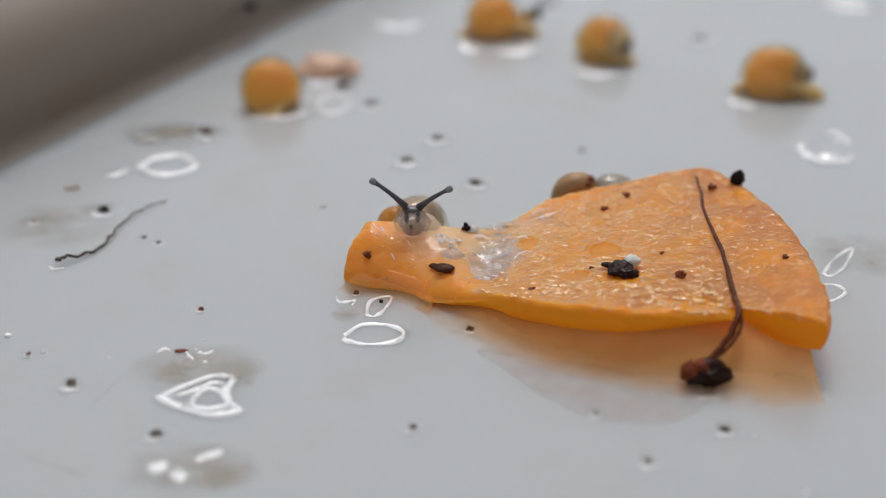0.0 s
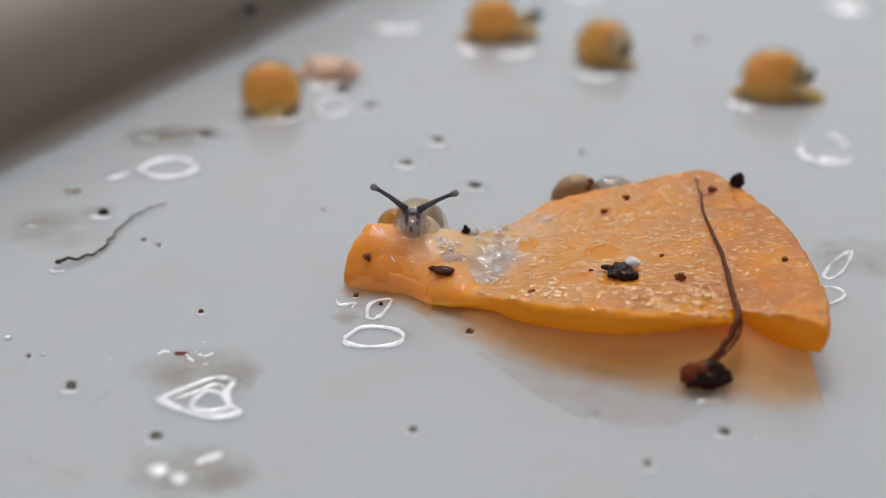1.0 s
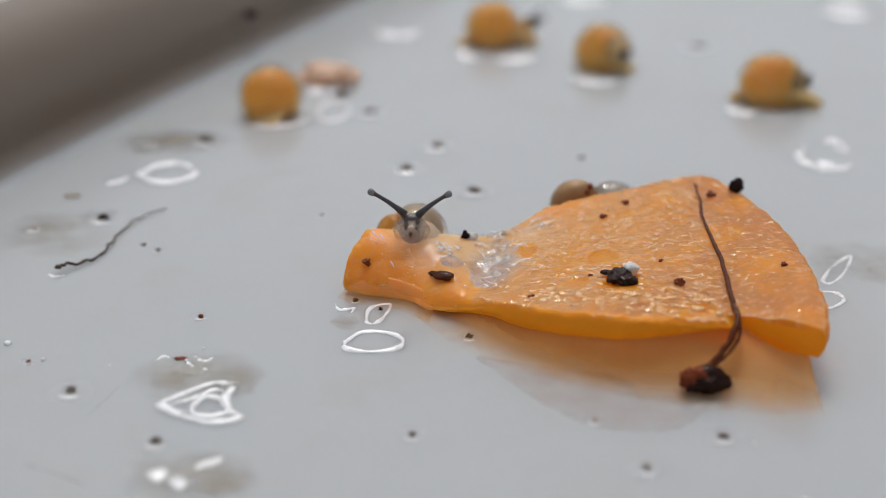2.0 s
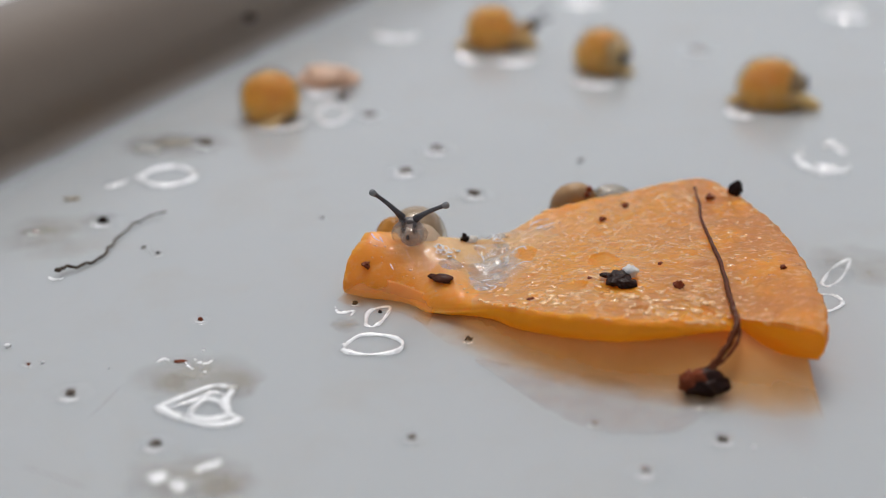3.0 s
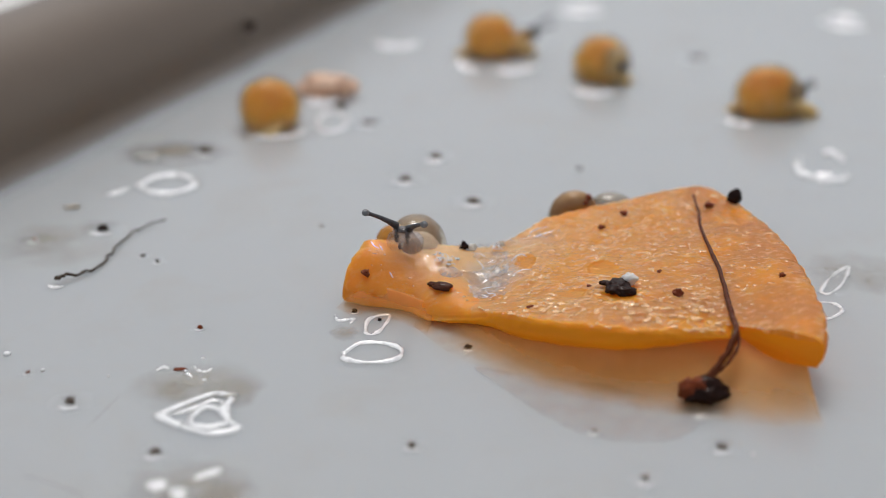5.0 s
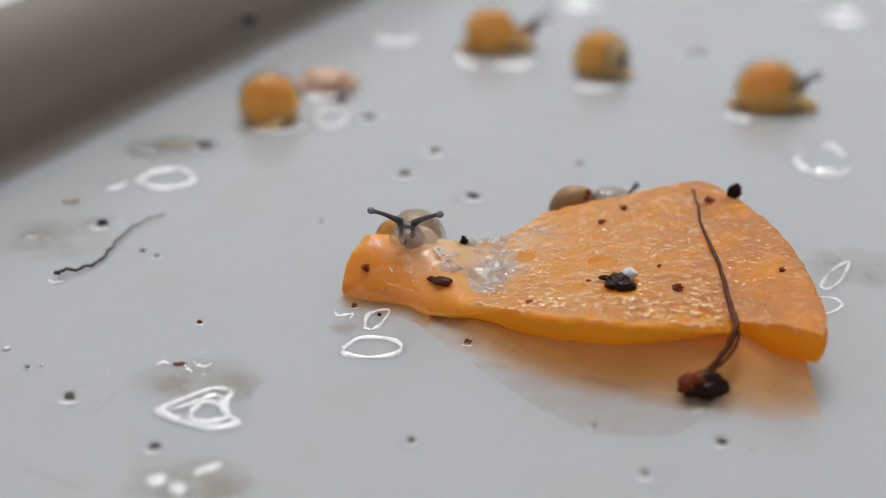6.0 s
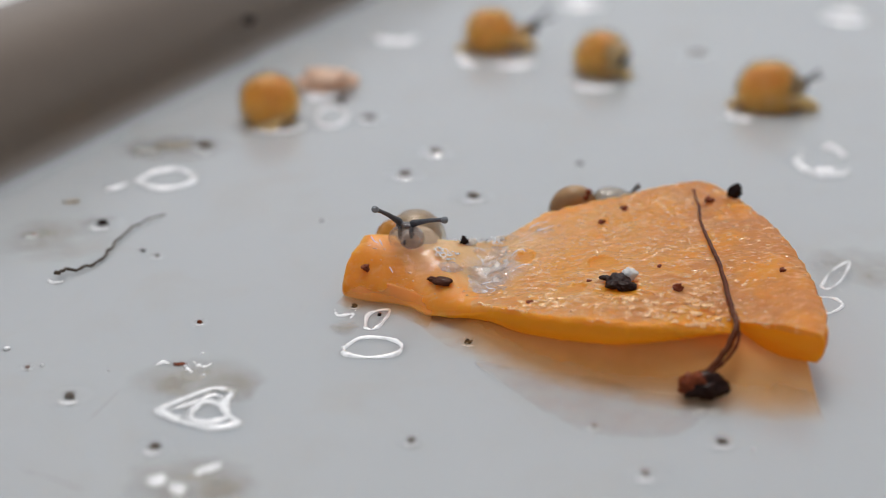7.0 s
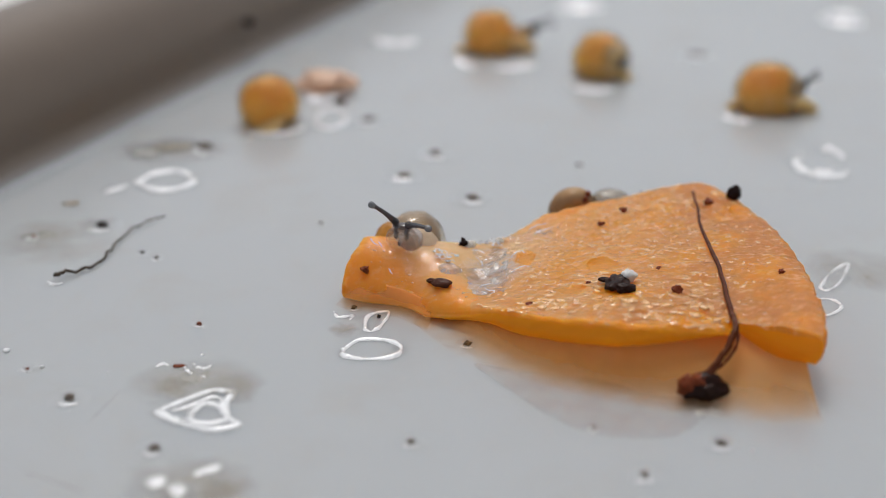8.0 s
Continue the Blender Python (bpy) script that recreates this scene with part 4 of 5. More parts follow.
def water_mound(x, y, rx, ry, high, profile, label, name="water_drop", group="water drops", turn=0.0, wobble=0.0, seed=0.0, material=None, inner=0.0):
    """A low body of clear water on the floor; profile gives the height from the middle (0) to the margin (1)."""
    bm = bmesh.new()
    around, rings = 56, 22
    rows = []
    for r in range(1, rings + 1):
        s = inner + (1 - inner) * r / rings
        row = []
        for k in range(around):
            a = k * math.tau / around
            w = 1 + wobble * (noise.noise((math.cos(a) * 1.3 + seed, math.sin(a) * 1.3, seed)) + 0.5 * noise.noise((math.cos(a) * 3, math.sin(a) * 3 + seed, 1)))
            h = high * profile(s) * (1 + wobble * 1.2 * noise.noise((math.cos(a) * 2, math.sin(a) * 2 + seed, s * 2))) - (0.03 if r == rings or (inner and r == 1) else 0.0)
            row.append(bm.verts.new((rx * s * w * math.cos(a) * MM, ry * s * w * math.sin(a) * MM, h * MM)))
        rows.append(row)
    if not inner:
        tip = bm.verts.new((0, 0, high * profile(0) * MM))
        for k in range(around):
            bm.faces.new((tip, rows[0][k], rows[0][(k + 1) % around]))
    for a, b in zip(rows, rows[1:]):
        for k in range(around):
            bm.faces.new((a[k], b[k], b[(k + 1) % around], a[(k + 1) % around]))
    return thing(name, bm, material or WATER, (x, y, 0.012), label, "water", group, turn=turn)


def cusp(s):
    return (1 - s) ** 2.2


def ridge(s):
    return math.exp(-((s - 0.80) / 0.12) ** 2) - math.exp(-((1 - 0.80) / 0.12) ** 2) * s


def dome(s):
    return max(0.0, 1 - s * s) ** 1.5


GLEAMS = []
# specks on the floor, each in its own raised skirt of water: x, y, size, skirt
for i, (x, y, size, skirt) in enumerate((
        (-21.3, 84.1, 0.42, 1.5), (-18.0, 80.0, 0.14, 0.5), (-17.0, 79.2, 0.15, 0.55), (-13.1, 70.3, 0.2, 0.6), (-18.2, 62.1, 0.3, 1.2),
        (-13.2, 57.4, 0.28, 1.0), (-1.4, 58.0, 0.22, 0.7), (7.2, 59.3, 0.14, 0.6), (9.1, 55.1, 0.2, 0.9), (13.0, 57.8, 0.26, 0.9),
        (1.4, 67.9, 0.22, 0.7), (-4.8, 72.3, 0.2, 0.5), (-2.5, 93.0, 0.36, 1.5), (-0.4, 97.5, 0.36, 1.5), (2.1, 88.8, 0.34, 1.4),
        (9.7, 95.2, 0.16, 0.5), (-8.0, 109.7, 0.5, 1.3), (-17.1, 98.7, 0.45, 1.4), (-25.2, 82.5, 0.16, 0.9), (-7.6, 84.7, 0.1, 0.4),
        (-5.5, 105.2, 0.34, 1.4), (-21.1, 65.2, 0.12, 0.5), (-3.4, 71.2, 0.15, 0.4), (22.4, 123.1, 0.4, 1.6))):
    crumb((x, y, 0.0), (size * (1.2 if y > 86 else 0.85), size * (0.9 if y > 86 else 0.62), size * 0.5), SPECK if y > 86 or y < 63 else SOIL if i % 3 or not i else BROWN, "tiny dark soil speck on the wet floor", 1.7 * i + 40, 0.45, 37 * i, "speck", "soil specks")
    water_mound(x, y, skirt, skirt, skirt * 0.2, cusp, "clear water skirt drawn up round a speck", "water_skirt", "water skirts", seed=i, wobble=0.12)
    GLEAMS.append((x, y, skirt, i))

# closed water rings, white painted in for their highlights
for i, (x, y, rx, ry, high) in enumerate(((38.6, 135.7, 2.2, 2.6, 0.25), (14.0, 141.0, 2.6, 2.4, 0.25))):
    water_mound(x, y, rx, ry, high, ridge, "white ring on the floor, painted as the highlight of a water rim", "glint_ring", "water rings", seed=i * 1.3, wobble=0.16, material=GLINT_WHITE, inner=0.58)


def ridge_loop(points, thick, closed=True, seed=0.0, material=None, over=None):
    """A low rounded ridge along a bent line; the white ones are painted highlights."""
    line = [(x, y, 0.0) for x, y in points]
    cx, cy = sum(p[0] for p in line) / len(line), sum(p[1] for p in line) / len(line)
    line = [(x - cx, y - cy, 0.0) for x, y, _ in line]
    if closed:
        line = [*line, line[0]]
    pts = glide(line, 72)
    bm = bmesh.new()
    rows = []
    for i, p in enumerate(pts):
        before, after = pts[i - 1] if i or not closed else pts[-2], pts[(i + 1) % 72] if i < 71 or not closed else pts[1]
        if not closed:
            before, after = pts[max(i - 1, 0)], pts[min(i + 1, 71)]
        across = (after - before).normalized().cross(Vector((0, 0, 1)))
        w = 0.95 * thick * (1 + 0.75 * noise.noise((i * 0.11, seed, 2.0)) + 0.2 * noise.noise((i * 0.4, seed, 7.0)))
        if closed and i == 71:
            w = first
        if not closed:
            w *= max(0.15, math.sin(math.pi * (i + 0.5) / 72)) ** 0.5
        first = w if i == 0 else first
        lift = Vector((0, 0, over(p.x + cx, p.y + cy) if over else 0.0))
        rows.append([bm.verts.new((p + lift + across * (w * a) + Vector((0, 0, w * 0.55 * (1 - a * a) - 0.02))) * MM) for a in (-1, -0.75, -0.4, 0, 0.4, 0.75, 1)])
    for a, b in zip(rows, rows[1:]):
        for k in range(6):
            bm.faces.new((a[k], a[k + 1], b[k + 1], b[k]))
    bmesh.ops.recalc_face_normals(bm, faces=bm.faces)
    if over:
        return thing("slime_glint", bm, material or GLINT_WHITE, (cx, cy, 0.012), "white ridge on the carrot, painted as a glint on slime", "slime", "slime folds")
    return thing("glint_line", bm, material or GLINT_WHITE, (cx, cy, 0.012), "pale raised line on the wet floor for painted highlights and scratches", "froth", "froth ridges")


ridge_loop(((-5.1, 67.4), (-4.3, 68.5), (-2.8, 68.4), (-2.1, 67.6), (-2.5, 66.6), (-3.9, 66.3), (-5.0, 66.7)), 0.2, True, 1.0)
ridge_loop(((-20.6, 92.1), (-19.8, 93.6), (-18.1, 94.1), (-16.9, 92.7), (-17.4, 91.0), (-19.0, 90.5)), 0.34, True, 2.0)
ridge_loop(((-13.7, 60.9), (-12.7, 61.9), (-11.3, 63.0), (-10.4, 62.6), (-10.6, 61.5), (-10.2, 60.4), (-9.7, 59.6), (-11.0, 59.2), (-12.5, 59.9)), 0.24, True, 3.0)
ridge_loop(((-13.3, 60.8), (-12.3, 61.4), (-11.3, 62.3), (-10.7, 62.1)), 0.15, False, 3.4)
ridge_loop(((-12.7, 60.4), (-11.6, 59.9), (-10.5, 59.9), (-10.1, 60.3)), 0.16, False, 3.7)
ridge_loop(((-12.0, 60.9), (-11.5, 61.7), (-10.6, 61.2), (-10.4, 60.1), (-11.4, 59.7), (-12.0, 60.2)), 0.2, True, 4.0)
ridge_loop(((25.7, 97.6), (25.1, 96.0), (25.2, 94.2), (26.3, 93.0), (27.7, 93.3), (28.2, 94.4)), 0.5, False, 5.0)
ridge_loop(((26.0, 94.4), (26.7, 93.9), (27.5, 94.2)), 0.3, False, 5.2)
ridge_loop(((27.4, 98.4), (28.2, 98.8), (28.7, 97.4), (28.2, 96.4)), 0.35, False, 5.5)
ridge_loop(((21.7, 75.0), (22.7, 76.9), (24.2, 78.4), (23.1, 75.9), (22.0, 74.6)), 0.13, True, 6.0)
ridge_loop(((21.1, 73.5), (22.0, 73.4), (22.3, 72.5), (21.4, 71.5), (20.6, 71.4)), 0.16, False, 7.0)
ridge_loop(((-4.1, 69.7), (-4.0, 71.4), (-2.9, 71.9), (-3.2, 70.4), (-3.7, 69.5)), 0.14, True, 8.0)
ridge_loop(((-9.5, 104.9), (-9.4, 107.2), (-8.2, 108.2), (-7.3, 106.2), (-7.6, 104.1), (-8.6, 103.3)), 0.28, True, 9.0)
ridge_loop(((-14.4, 102.2), (-12.7, 102.0), (-11.1, 102.5), (-10.2, 103.8)), 0.35, False, 10.0)
ridge_loop(((-11.1, 112.3), (-10.1, 110.5), (-8.7, 110.5), (-7.8, 112.0)), 0.6, False, 11.0)
ridge_loop(((-6.3, 130.4), (-5.3, 127.7), (-3.5, 126.9), (-2.2, 129.2)), 0.8, False, 12.0)
ridge_loop(((1.5, 121.8), (2.2, 120.1), (3.2, 119.6)), 0.6, False, 13.0)
ridge_loop(((4.6, 119.4), (6.5, 119.2), (8.1, 120.8)), 0.6, False, 14.0)
ridge_loop(((10.7, 115.1), (11.3, 113.3), (12.6, 112.6), (14.1, 113.6)), 0.55, False, 15.0)
ridge_loop(((22.2, 107.6), (22.2, 105.7), (23.0, 104.9), (24.1, 105.7)), 0.45, False, 16.0)
ridge_loop(((-5.9, 71.9), (-5.6, 71.2), (-4.9, 71.4), (-5.0, 70.8)), 0.16, False, 17.0)
# white crescents painted as highlights on the speck skirts
for x, y, skirt, i in GLEAMS:
    if i not in (1, 19, 22, 16):
        reach = skirt * 0.52
        ridge_loop([(x + reach * math.cos(a), y + 0.9 * reach * math.sin(a)) for a in (radians(195 + 7 * (i % 3)), radians(235), radians(275), radians(318 + 5 * (i % 4)))], skirt * (0.2 if y > 86 else 0.14), False, 20.0 + i)
for i, (x, y, size) in enumerate(((-24.0, 67.2, 0.2), (-23.4, 67.3, 0.13), (-22.7, 67.2, 0.2), (-20.4, 65.4, 0.14), (-21.0, 64.9, 0.08), (-16.9, 64.8, 0.07), (15.6, 52.6, 0.14), (14.3, 57.2, 0.1))):
    bm = bmesh.new()
    lump(bm, (0, 0, size * 0.3), (size, size, size * 0.6), 0.2, 1.5, 2, i)
    thing("white_dot", bm, GLINT_WHITE, (x, y, 0), "tiny white dot on the wet floor", "froth", "froth dots")
# faint scratches and drying lines in the water film
ridge_loop(((-16.9, 59.6), (-16.4, 61.2), (-15.9, 63.0)), 0.06, False, 61.0, FILM)
ridge_loop(((-18.8, 55.5), (-17.3, 54.8), (-15.6, 53.8)), 0.10, False, 62.0, FILM)
ridge_loop(((-22.7, 75.9), (-22.3, 75.5), (-21.8, 75.7)), 0.18, False, 70.0)
ridge_loop(((-22.5, 90.2), (-21.8, 90.6), (-21.2, 91.6)), 0.28, False, 18.0)
for i, (x, y, rx, ry, high) in enumerate((
        (3.4, 121.2, 1.6, 1.1, 0.3), (6.6, 121.6, 1.8, 1.0, 0.3), (12.6, 114.2, 2.2, 1.0, 0.3), (22.9, 106.0, 1.7, 1.0, 0.3), (-12.6, 102.4, 2.3, 1.2, 0.3),
        (-9.0, 112.0, 2.0, 1.5, 0.7), (22.9, 76.5, 1.0, 2.2, 0.5), (28.2, 97.6, 0.9, 1.1, 0.7),
        (-22.1, 90.6, 0.7, 0.8, 0.4), (12.9, 60.9, 1.0, 0.5, 0.3), (-16.9, 97.6, 0.6, 0.8, 0.4), (-14.0, 101.6, 1.0, 0.7, 0.3), (38.0, 118.0, 0.9, 0.5, 0.6))):
    water_mound(x, y, rx, ry, high * 0.5, dome, "clear water drop on the white floor", seed=i * 2.1 + 5, wobble=0.22)

# wide low water with pale slime bits in it
for x, y, rx, ry, high, seed in ((-11.6, 54.4, 2.6, 2.4, 0.2, 4.0), (-19.6, 98.6, 3.4, 2.4, 0.2, 7.0)):
    water_mound(x, y, rx, ry, high, dome, "wide low puddle of clear water on the floor", "puddle", "puddles", seed=seed, wobble=0.3)
for i, (x, y, sx, sy, sz, mat) in enumerate((
        (-13.4, 65.5, 0.42, 0.2, 0.12, BROWN), 
        (-10.4, 62.7, 0.4, 0.25, 0.2, SLIME),
        (-19.3, 98.9, 1.6, 0.9, 0.25, BROWN_SLIME), (-21.0, 97.6, 1.2, 0.8, 0.2, SLIME), (-24.2, 88.0, 0.6, 0.4, 0.15, BROWN_SLIME))):
    bm = bmesh.new()
    lump(bm, (0, 0, sz * 0.3), (sx * 0.75, sy * 0.75, sz * 0.5), 0.6, 1.9, 3, 2.7 * i + 1)
    thing("slime_lump", bm, mat, (x, y, 0), "glossy beige slime lump on the wet floor", "slime", "slime lumps")

# small white squiggles and soft patches painted as highlights on the near puddles
ridge_loop(((-14.6, 65.4), (-14.3, 65.8), (-13.95, 65.6)), 0.16, False, 31.0)
ridge_loop(((-13.2, 65.6), (-12.9, 65.0), (-12.55, 64.6)), 0.17, False, 32.0)
ridge_loop(((-12.75, 65.9), (-12.4, 65.4), (-12.0, 65.3), (-11.75, 65.8)), 0.15, False, 33.0)
ridge_loop(((-12.1, 64.4), (-11.85, 64.3)), 0.16, False, 34.0)
ridge_loop(((-12.5, 66.8), (-12.3, 66.7)), 0.12, False, 35.0)
ridge_loop(((-10.8, 62.9), (-10.4, 62.6), (-10.1, 62.5)), 0.15, False, 36.0)
for x, y, rx, ry, turn, seed in ((-12.62, 54.72, 0.5, 0.55, 0, 1.0), (-11.6, 54.0, 0.42, 0.6, 20, 2.0), (-10.5, 55.6, 0.85, 0.32, 38, 3.0)):
    water_mound(x, y, rx, ry, 0.13, dome, "soft white patch on the wet floor, painted as a highlight", "glint_patch", "froth patches", turn, 0.35, seed, GLINT_WHITE)

# wet slime on the slice: in the eaten hollow, under the rearing snail and by the husk
def draped(cx, cy, w, d, lift, rough, seed, label, material=None):
    """A thin clear sheet that follows the slice, with a bulging lumpy middle."""
    bm = bmesh.new()
    rows = []
    for i in range(49):
        row = []
        for j in range(49):
            a, b = i / 24 - 1, j / 24 - 1
            x, y = cx + a * w / 2, cy + b * d / 2
            uneven = 0.5 * noise.noise((x * 0.9, y * 0.9, seed)) + 0.35 * noise.noise((x * 2.2, y * 2.2, seed + 3))
            edge = max(0.0, 0.9 - (a * a + b * b) + uneven * (1 - a ** 4) * (1 - b ** 4))
            h = carrot_height(x, y) - lobe_drop(x, y) - 0.14 + lift * min(1.0, edge) ** 0.8 + rough * edge * (noise.noise((x * 1.1, y * 0.8, seed)) + 0.45 * noise.noise((x * 2.4, y * 1.8, seed)))
            row.append(bm.verts.new((a * w / 2 * MM, b * d / 2 * MM, h * MM)))
        rows.append(row)
    for a, b in zip(rows, rows[1:]):
        for k in range(48):
            bm.faces.new((a[k], b[k], b[k + 1], a[k + 1]))
    return thing("slime_film", bm, material or WATER, (cx, cy, 0.0), label, "slime", "slime films")


draped(2.7, 73.4, 4.2, 7.0, 0.34, 0.10, 3.0, "clear glistening slime in the eaten hollow of the carrot")
draped(-0.9, 74.1, 4.6, 3.4, 0.24, 0.10, 8.0, "clear slime spread under the rearing snail")
draped(5.2, 76.6, 3.2, 2.6, 0.28, 0.12, 12.0, "glistening slime on the bitten carrot edge")

# whitened sheets painting the sky's gleam and the floor through the hollow
draped(6.0, 77.3, 2.6, 1.8, 0.26, 0.14, 33.0, "slime on the carrot's back edge, whitened for its gleam", GLEAM_SLIME)
draped(0.5, 73.3, 2.0, 1.6, 0.26, 0.12, 37.0, "slime below the rearing snail, whitened for its gleam", GLEAM_SLIME)
draped(2.7, 72.6, 3.3, 5.4, 0.34, 0.11, 21.0, "slime in the bitten hollow, whitened for gleam and floor seen through", GLEAM_SLIME)
draped(2.9, 75.4, 2.8, 2.8, 0.3, 0.14, 25.0, "slime by the bitten edge, whitened for its gleam", GLEAM_SLIME)

# thin beige stains dried on the floor
for x, y, rx, ry, seed in ((-19.4, 98.4, 5.2, 3.4, 2.0), (-12.4, 103.4, 4.4, 2.6, 5.0), (-23.8, 82.0, 4.2, 4.2, 8.0), (-12.2, 63.6, 3.6, 3.4, 11.0), (-11.4, 54.6, 3.2, 2.6, 14.0), (24.5, 77.5, 3.6, 3.4, 17.0)):
    water_mound(x, y, rx, ry, 0.03, dome, "thin beige stain in the water film on the floor", "stain", "stains", seed=seed, wobble=0.3, material=STAIN)
for x, y, rx, ry, seed in ((-13.3, 63.4, 1.3, 1.3, 3.0), (-10.2, 63.3, 1.7, 1.8, 6.0), (-9.4, 54.0, 1.7, 1.5, 9.0), (-11.9, 53.6, 1.2, 0.8, 12.0), (-5.2, 69.6, 0.9, 1.1, 15.0)):
    water_mound(x, y, rx, ry, 0.03, dome, "brownish stain under the water film", "stain", "stains", seed=seed, wobble=0.3, material=TAN_STAIN)

# white ridges and bubbles painted as glints on that slime
def slime_top(x, y):
    return carrot_skin(x, y) - lobe_drop(x, y) + 0.2


for i, (points, thick, closed) in enumerate((
        (((2.8, 77.1), (3.2, 76.7), (2.95, 76.2), (3.4, 75.9)), 0.10, False), (((3.4, 76.9), (3.3, 76.3), (3.6, 75.7)), 0.08, False),
        (((2.2, 71.9), (2.5, 72.1), (2.8, 72.1)), 0.10, False), (((2.4, 71.6), (2.6, 71.1), (2.9, 70.8), (2.6, 70.3)), 0.09, False), (((2.2, 71.1), (2.5, 70.6)), 0.08, False),
        (((5.1, 77.3), (5.6, 77.7), (6.2, 77.6)), 0.11, False), (((5.4, 76.7), (5.9, 77.0), (6.5, 77.1)), 0.09, False), (((3.9, 74.2), (4.4, 74.7), (4.8, 74.4)), 0.08, False),
        (((2.0, 74.8), (2.3, 74.4), (2.35, 74.0)), 0.07, False), (((1.7, 75.4), (2.2, 75.5), (2.5, 75.2)), 0.08, False), (((4.0, 72.6), (4.5, 72.9), (5.0, 72.7)), 0.07, False),
        (((0.5, 73.7), (0.7, 73.8), (0.75, 73.6)), 0.06, False), (((-4.0, 75.2), (-3.8, 74.8), (-3.5, 74.6)), 0.07, False), (((-3.5, 74.9), (-3.3, 74.5)), 0.06, False), (((-2.9, 73.4), (-2.7, 73.1)), 0.07, False))):
    ridge_loop(points, thick * 0.5, closed, 80.0 + i, None, slime_top)

for i in range(12):
    x, y, size = random.gauss(0.1, 0.32), random.gauss(74.2, 0.35), random.choice((0.03, 0.04, 0.05, 0.07))
    bm = bmesh.new()
    lump(bm, (0, 0, size * 0.4), (size * 1.8, size * 1.4, size * 0.6), 0.9, 2.4, 3, i * 1.3)
    thing("bubble", bm, GLINT_WHITE, (x, y, slime_top(x, y) - 0.1), "tiny slime bubble on the carrot, whitened for its glint", "slime", "slime bubbles")

for i, (x, y, r) in enumerate(((-0.15, 74.45, 0.2), (0.2, 74.4, 0.15), (0.45, 74.1, 0.13), (0.1, 73.95, 0.16), (-0.2, 74.0, 0.12))):
    ridge_loop([(x + r * math.cos(a) * (1 + 0.3 * math.sin(3 * a + i)), y + r * 1.3 * math.sin(a)) for a in (0, 1.1, 2.1, 3.2, 4.2, 5.3)], 0.03, True, 120.0 + i, None, slime_top)

# wet bits along the bitten back edge
for i, (x, y, size) in enumerate(((1.0, 75.9, 0.2), (1.7, 76.2, 0.3), (2.3, 76.5, 0.24), (2.9, 76.4, 0.34), (3.4, 76.9, 0.22), (4.0, 76.6, 0.28))):
    bm = bmesh.new()
    lump(bm, (0, 0, size * 0.2), (size * 1.3, size * 0.9, size * 0.8), 0.6, 2.0, 3, i * 2.3 + 0.4)
    thing("slime_drop", bm, SLIME if i % 3 == 1 else WATER, on_carrot(x, y, 0.0), "wet slime drop at the bitten carrot edge", "slime", "slime drops", turn=37 * i)

# dark fibre on the floor
bm = bmesh.new()
line = glide([(-22.3, 76.0, 0.35), (-22.0, 76.5, 0.3), (-21.0, 77.2, 0.16), (-20.1, 78.7, 0.14), (-20.0, 80.4, 0.15), (-19.3, 83.2, 0.16), (-18.4, 84.7, 0.2), (-17.5, 85.2, 0.3)], 70)
for i, p in enumerate(line):
    p.x += 0.22 * noise.noise((i * 0.27, 2.0, 6))
    p.y += 0.4 * noise.noise((i * 0.27, 7.0, 1))
sweep(bm, line, [0.105 - 0.065 * i / 70 + 0.035 * noise.noise((i * 0.6, 0, 0)) for i in range(70)], 10)
thing("fibre", bm, FIBRE, (0, 0, 0), "dark wavy plant fibre lying on the wet floor", "fibre")

# water drawn up under the slice's raised edge, orange painted for its reflection
def build_juice_reflection(inside_line, outside_line, label, fade=14):
    """A low body of orange-painted water between a line under the slice's edge, with heights, and its margin on the
    floor.
    """
    bm = bmesh.new()
    inner, outer = glide(inside_line, 90), glide(outside_line, 90)
    rows = []
    for i, (a, b) in enumerate(zip(inner, outer)):
        row = []
        for k in range(17):
            s = k / 16
            p = a.lerp(b, s)
            row.append(bm.verts.new((p.x * MM, p.y * MM, (a.z * min(1.0, i / fade) ** 0.8 * (1 - s) ** 1.6 + 0.02 + (0.04 * noise.noise((p.x * 0.8, p.y * 0.8, 1)) if 0 < k < 16 else 0) - (0.05 if k == 16 else 0)) * MM)))
        rows.append(row)
    for a, b in zip(rows, rows[1:]):
        for k in range(16):
            bm.faces.new((a[k], a[k + 1], b[k + 1], b[k]))
    under = [[bm.verts.new((v.co.x, v.co.y, -0.06 * MM)) for v in (r[0], r[-1])] for r in rows]
    for a, b, p, q in zip(rows, rows[1:], under, under[1:]):
        bm.faces.new((a[0], b[0], q[0], p[0]))
        bm.faces.new((p[0], q[0], q[1], p[1]))
        bm.faces.new((p[1], q[1], b[-1], a[-1]))
    for r, p in ((rows[0], under[0]), (rows[-1], under[-1])):
        bm.faces.new((*r, p[1], p[0]))
    bmesh.ops.recalc_face_normals(bm, faces=bm.faces)
    thing("juice_reflection", bm, JUICE_REFLECTION, (0, 0, 0), label, "water", "juice puddles")


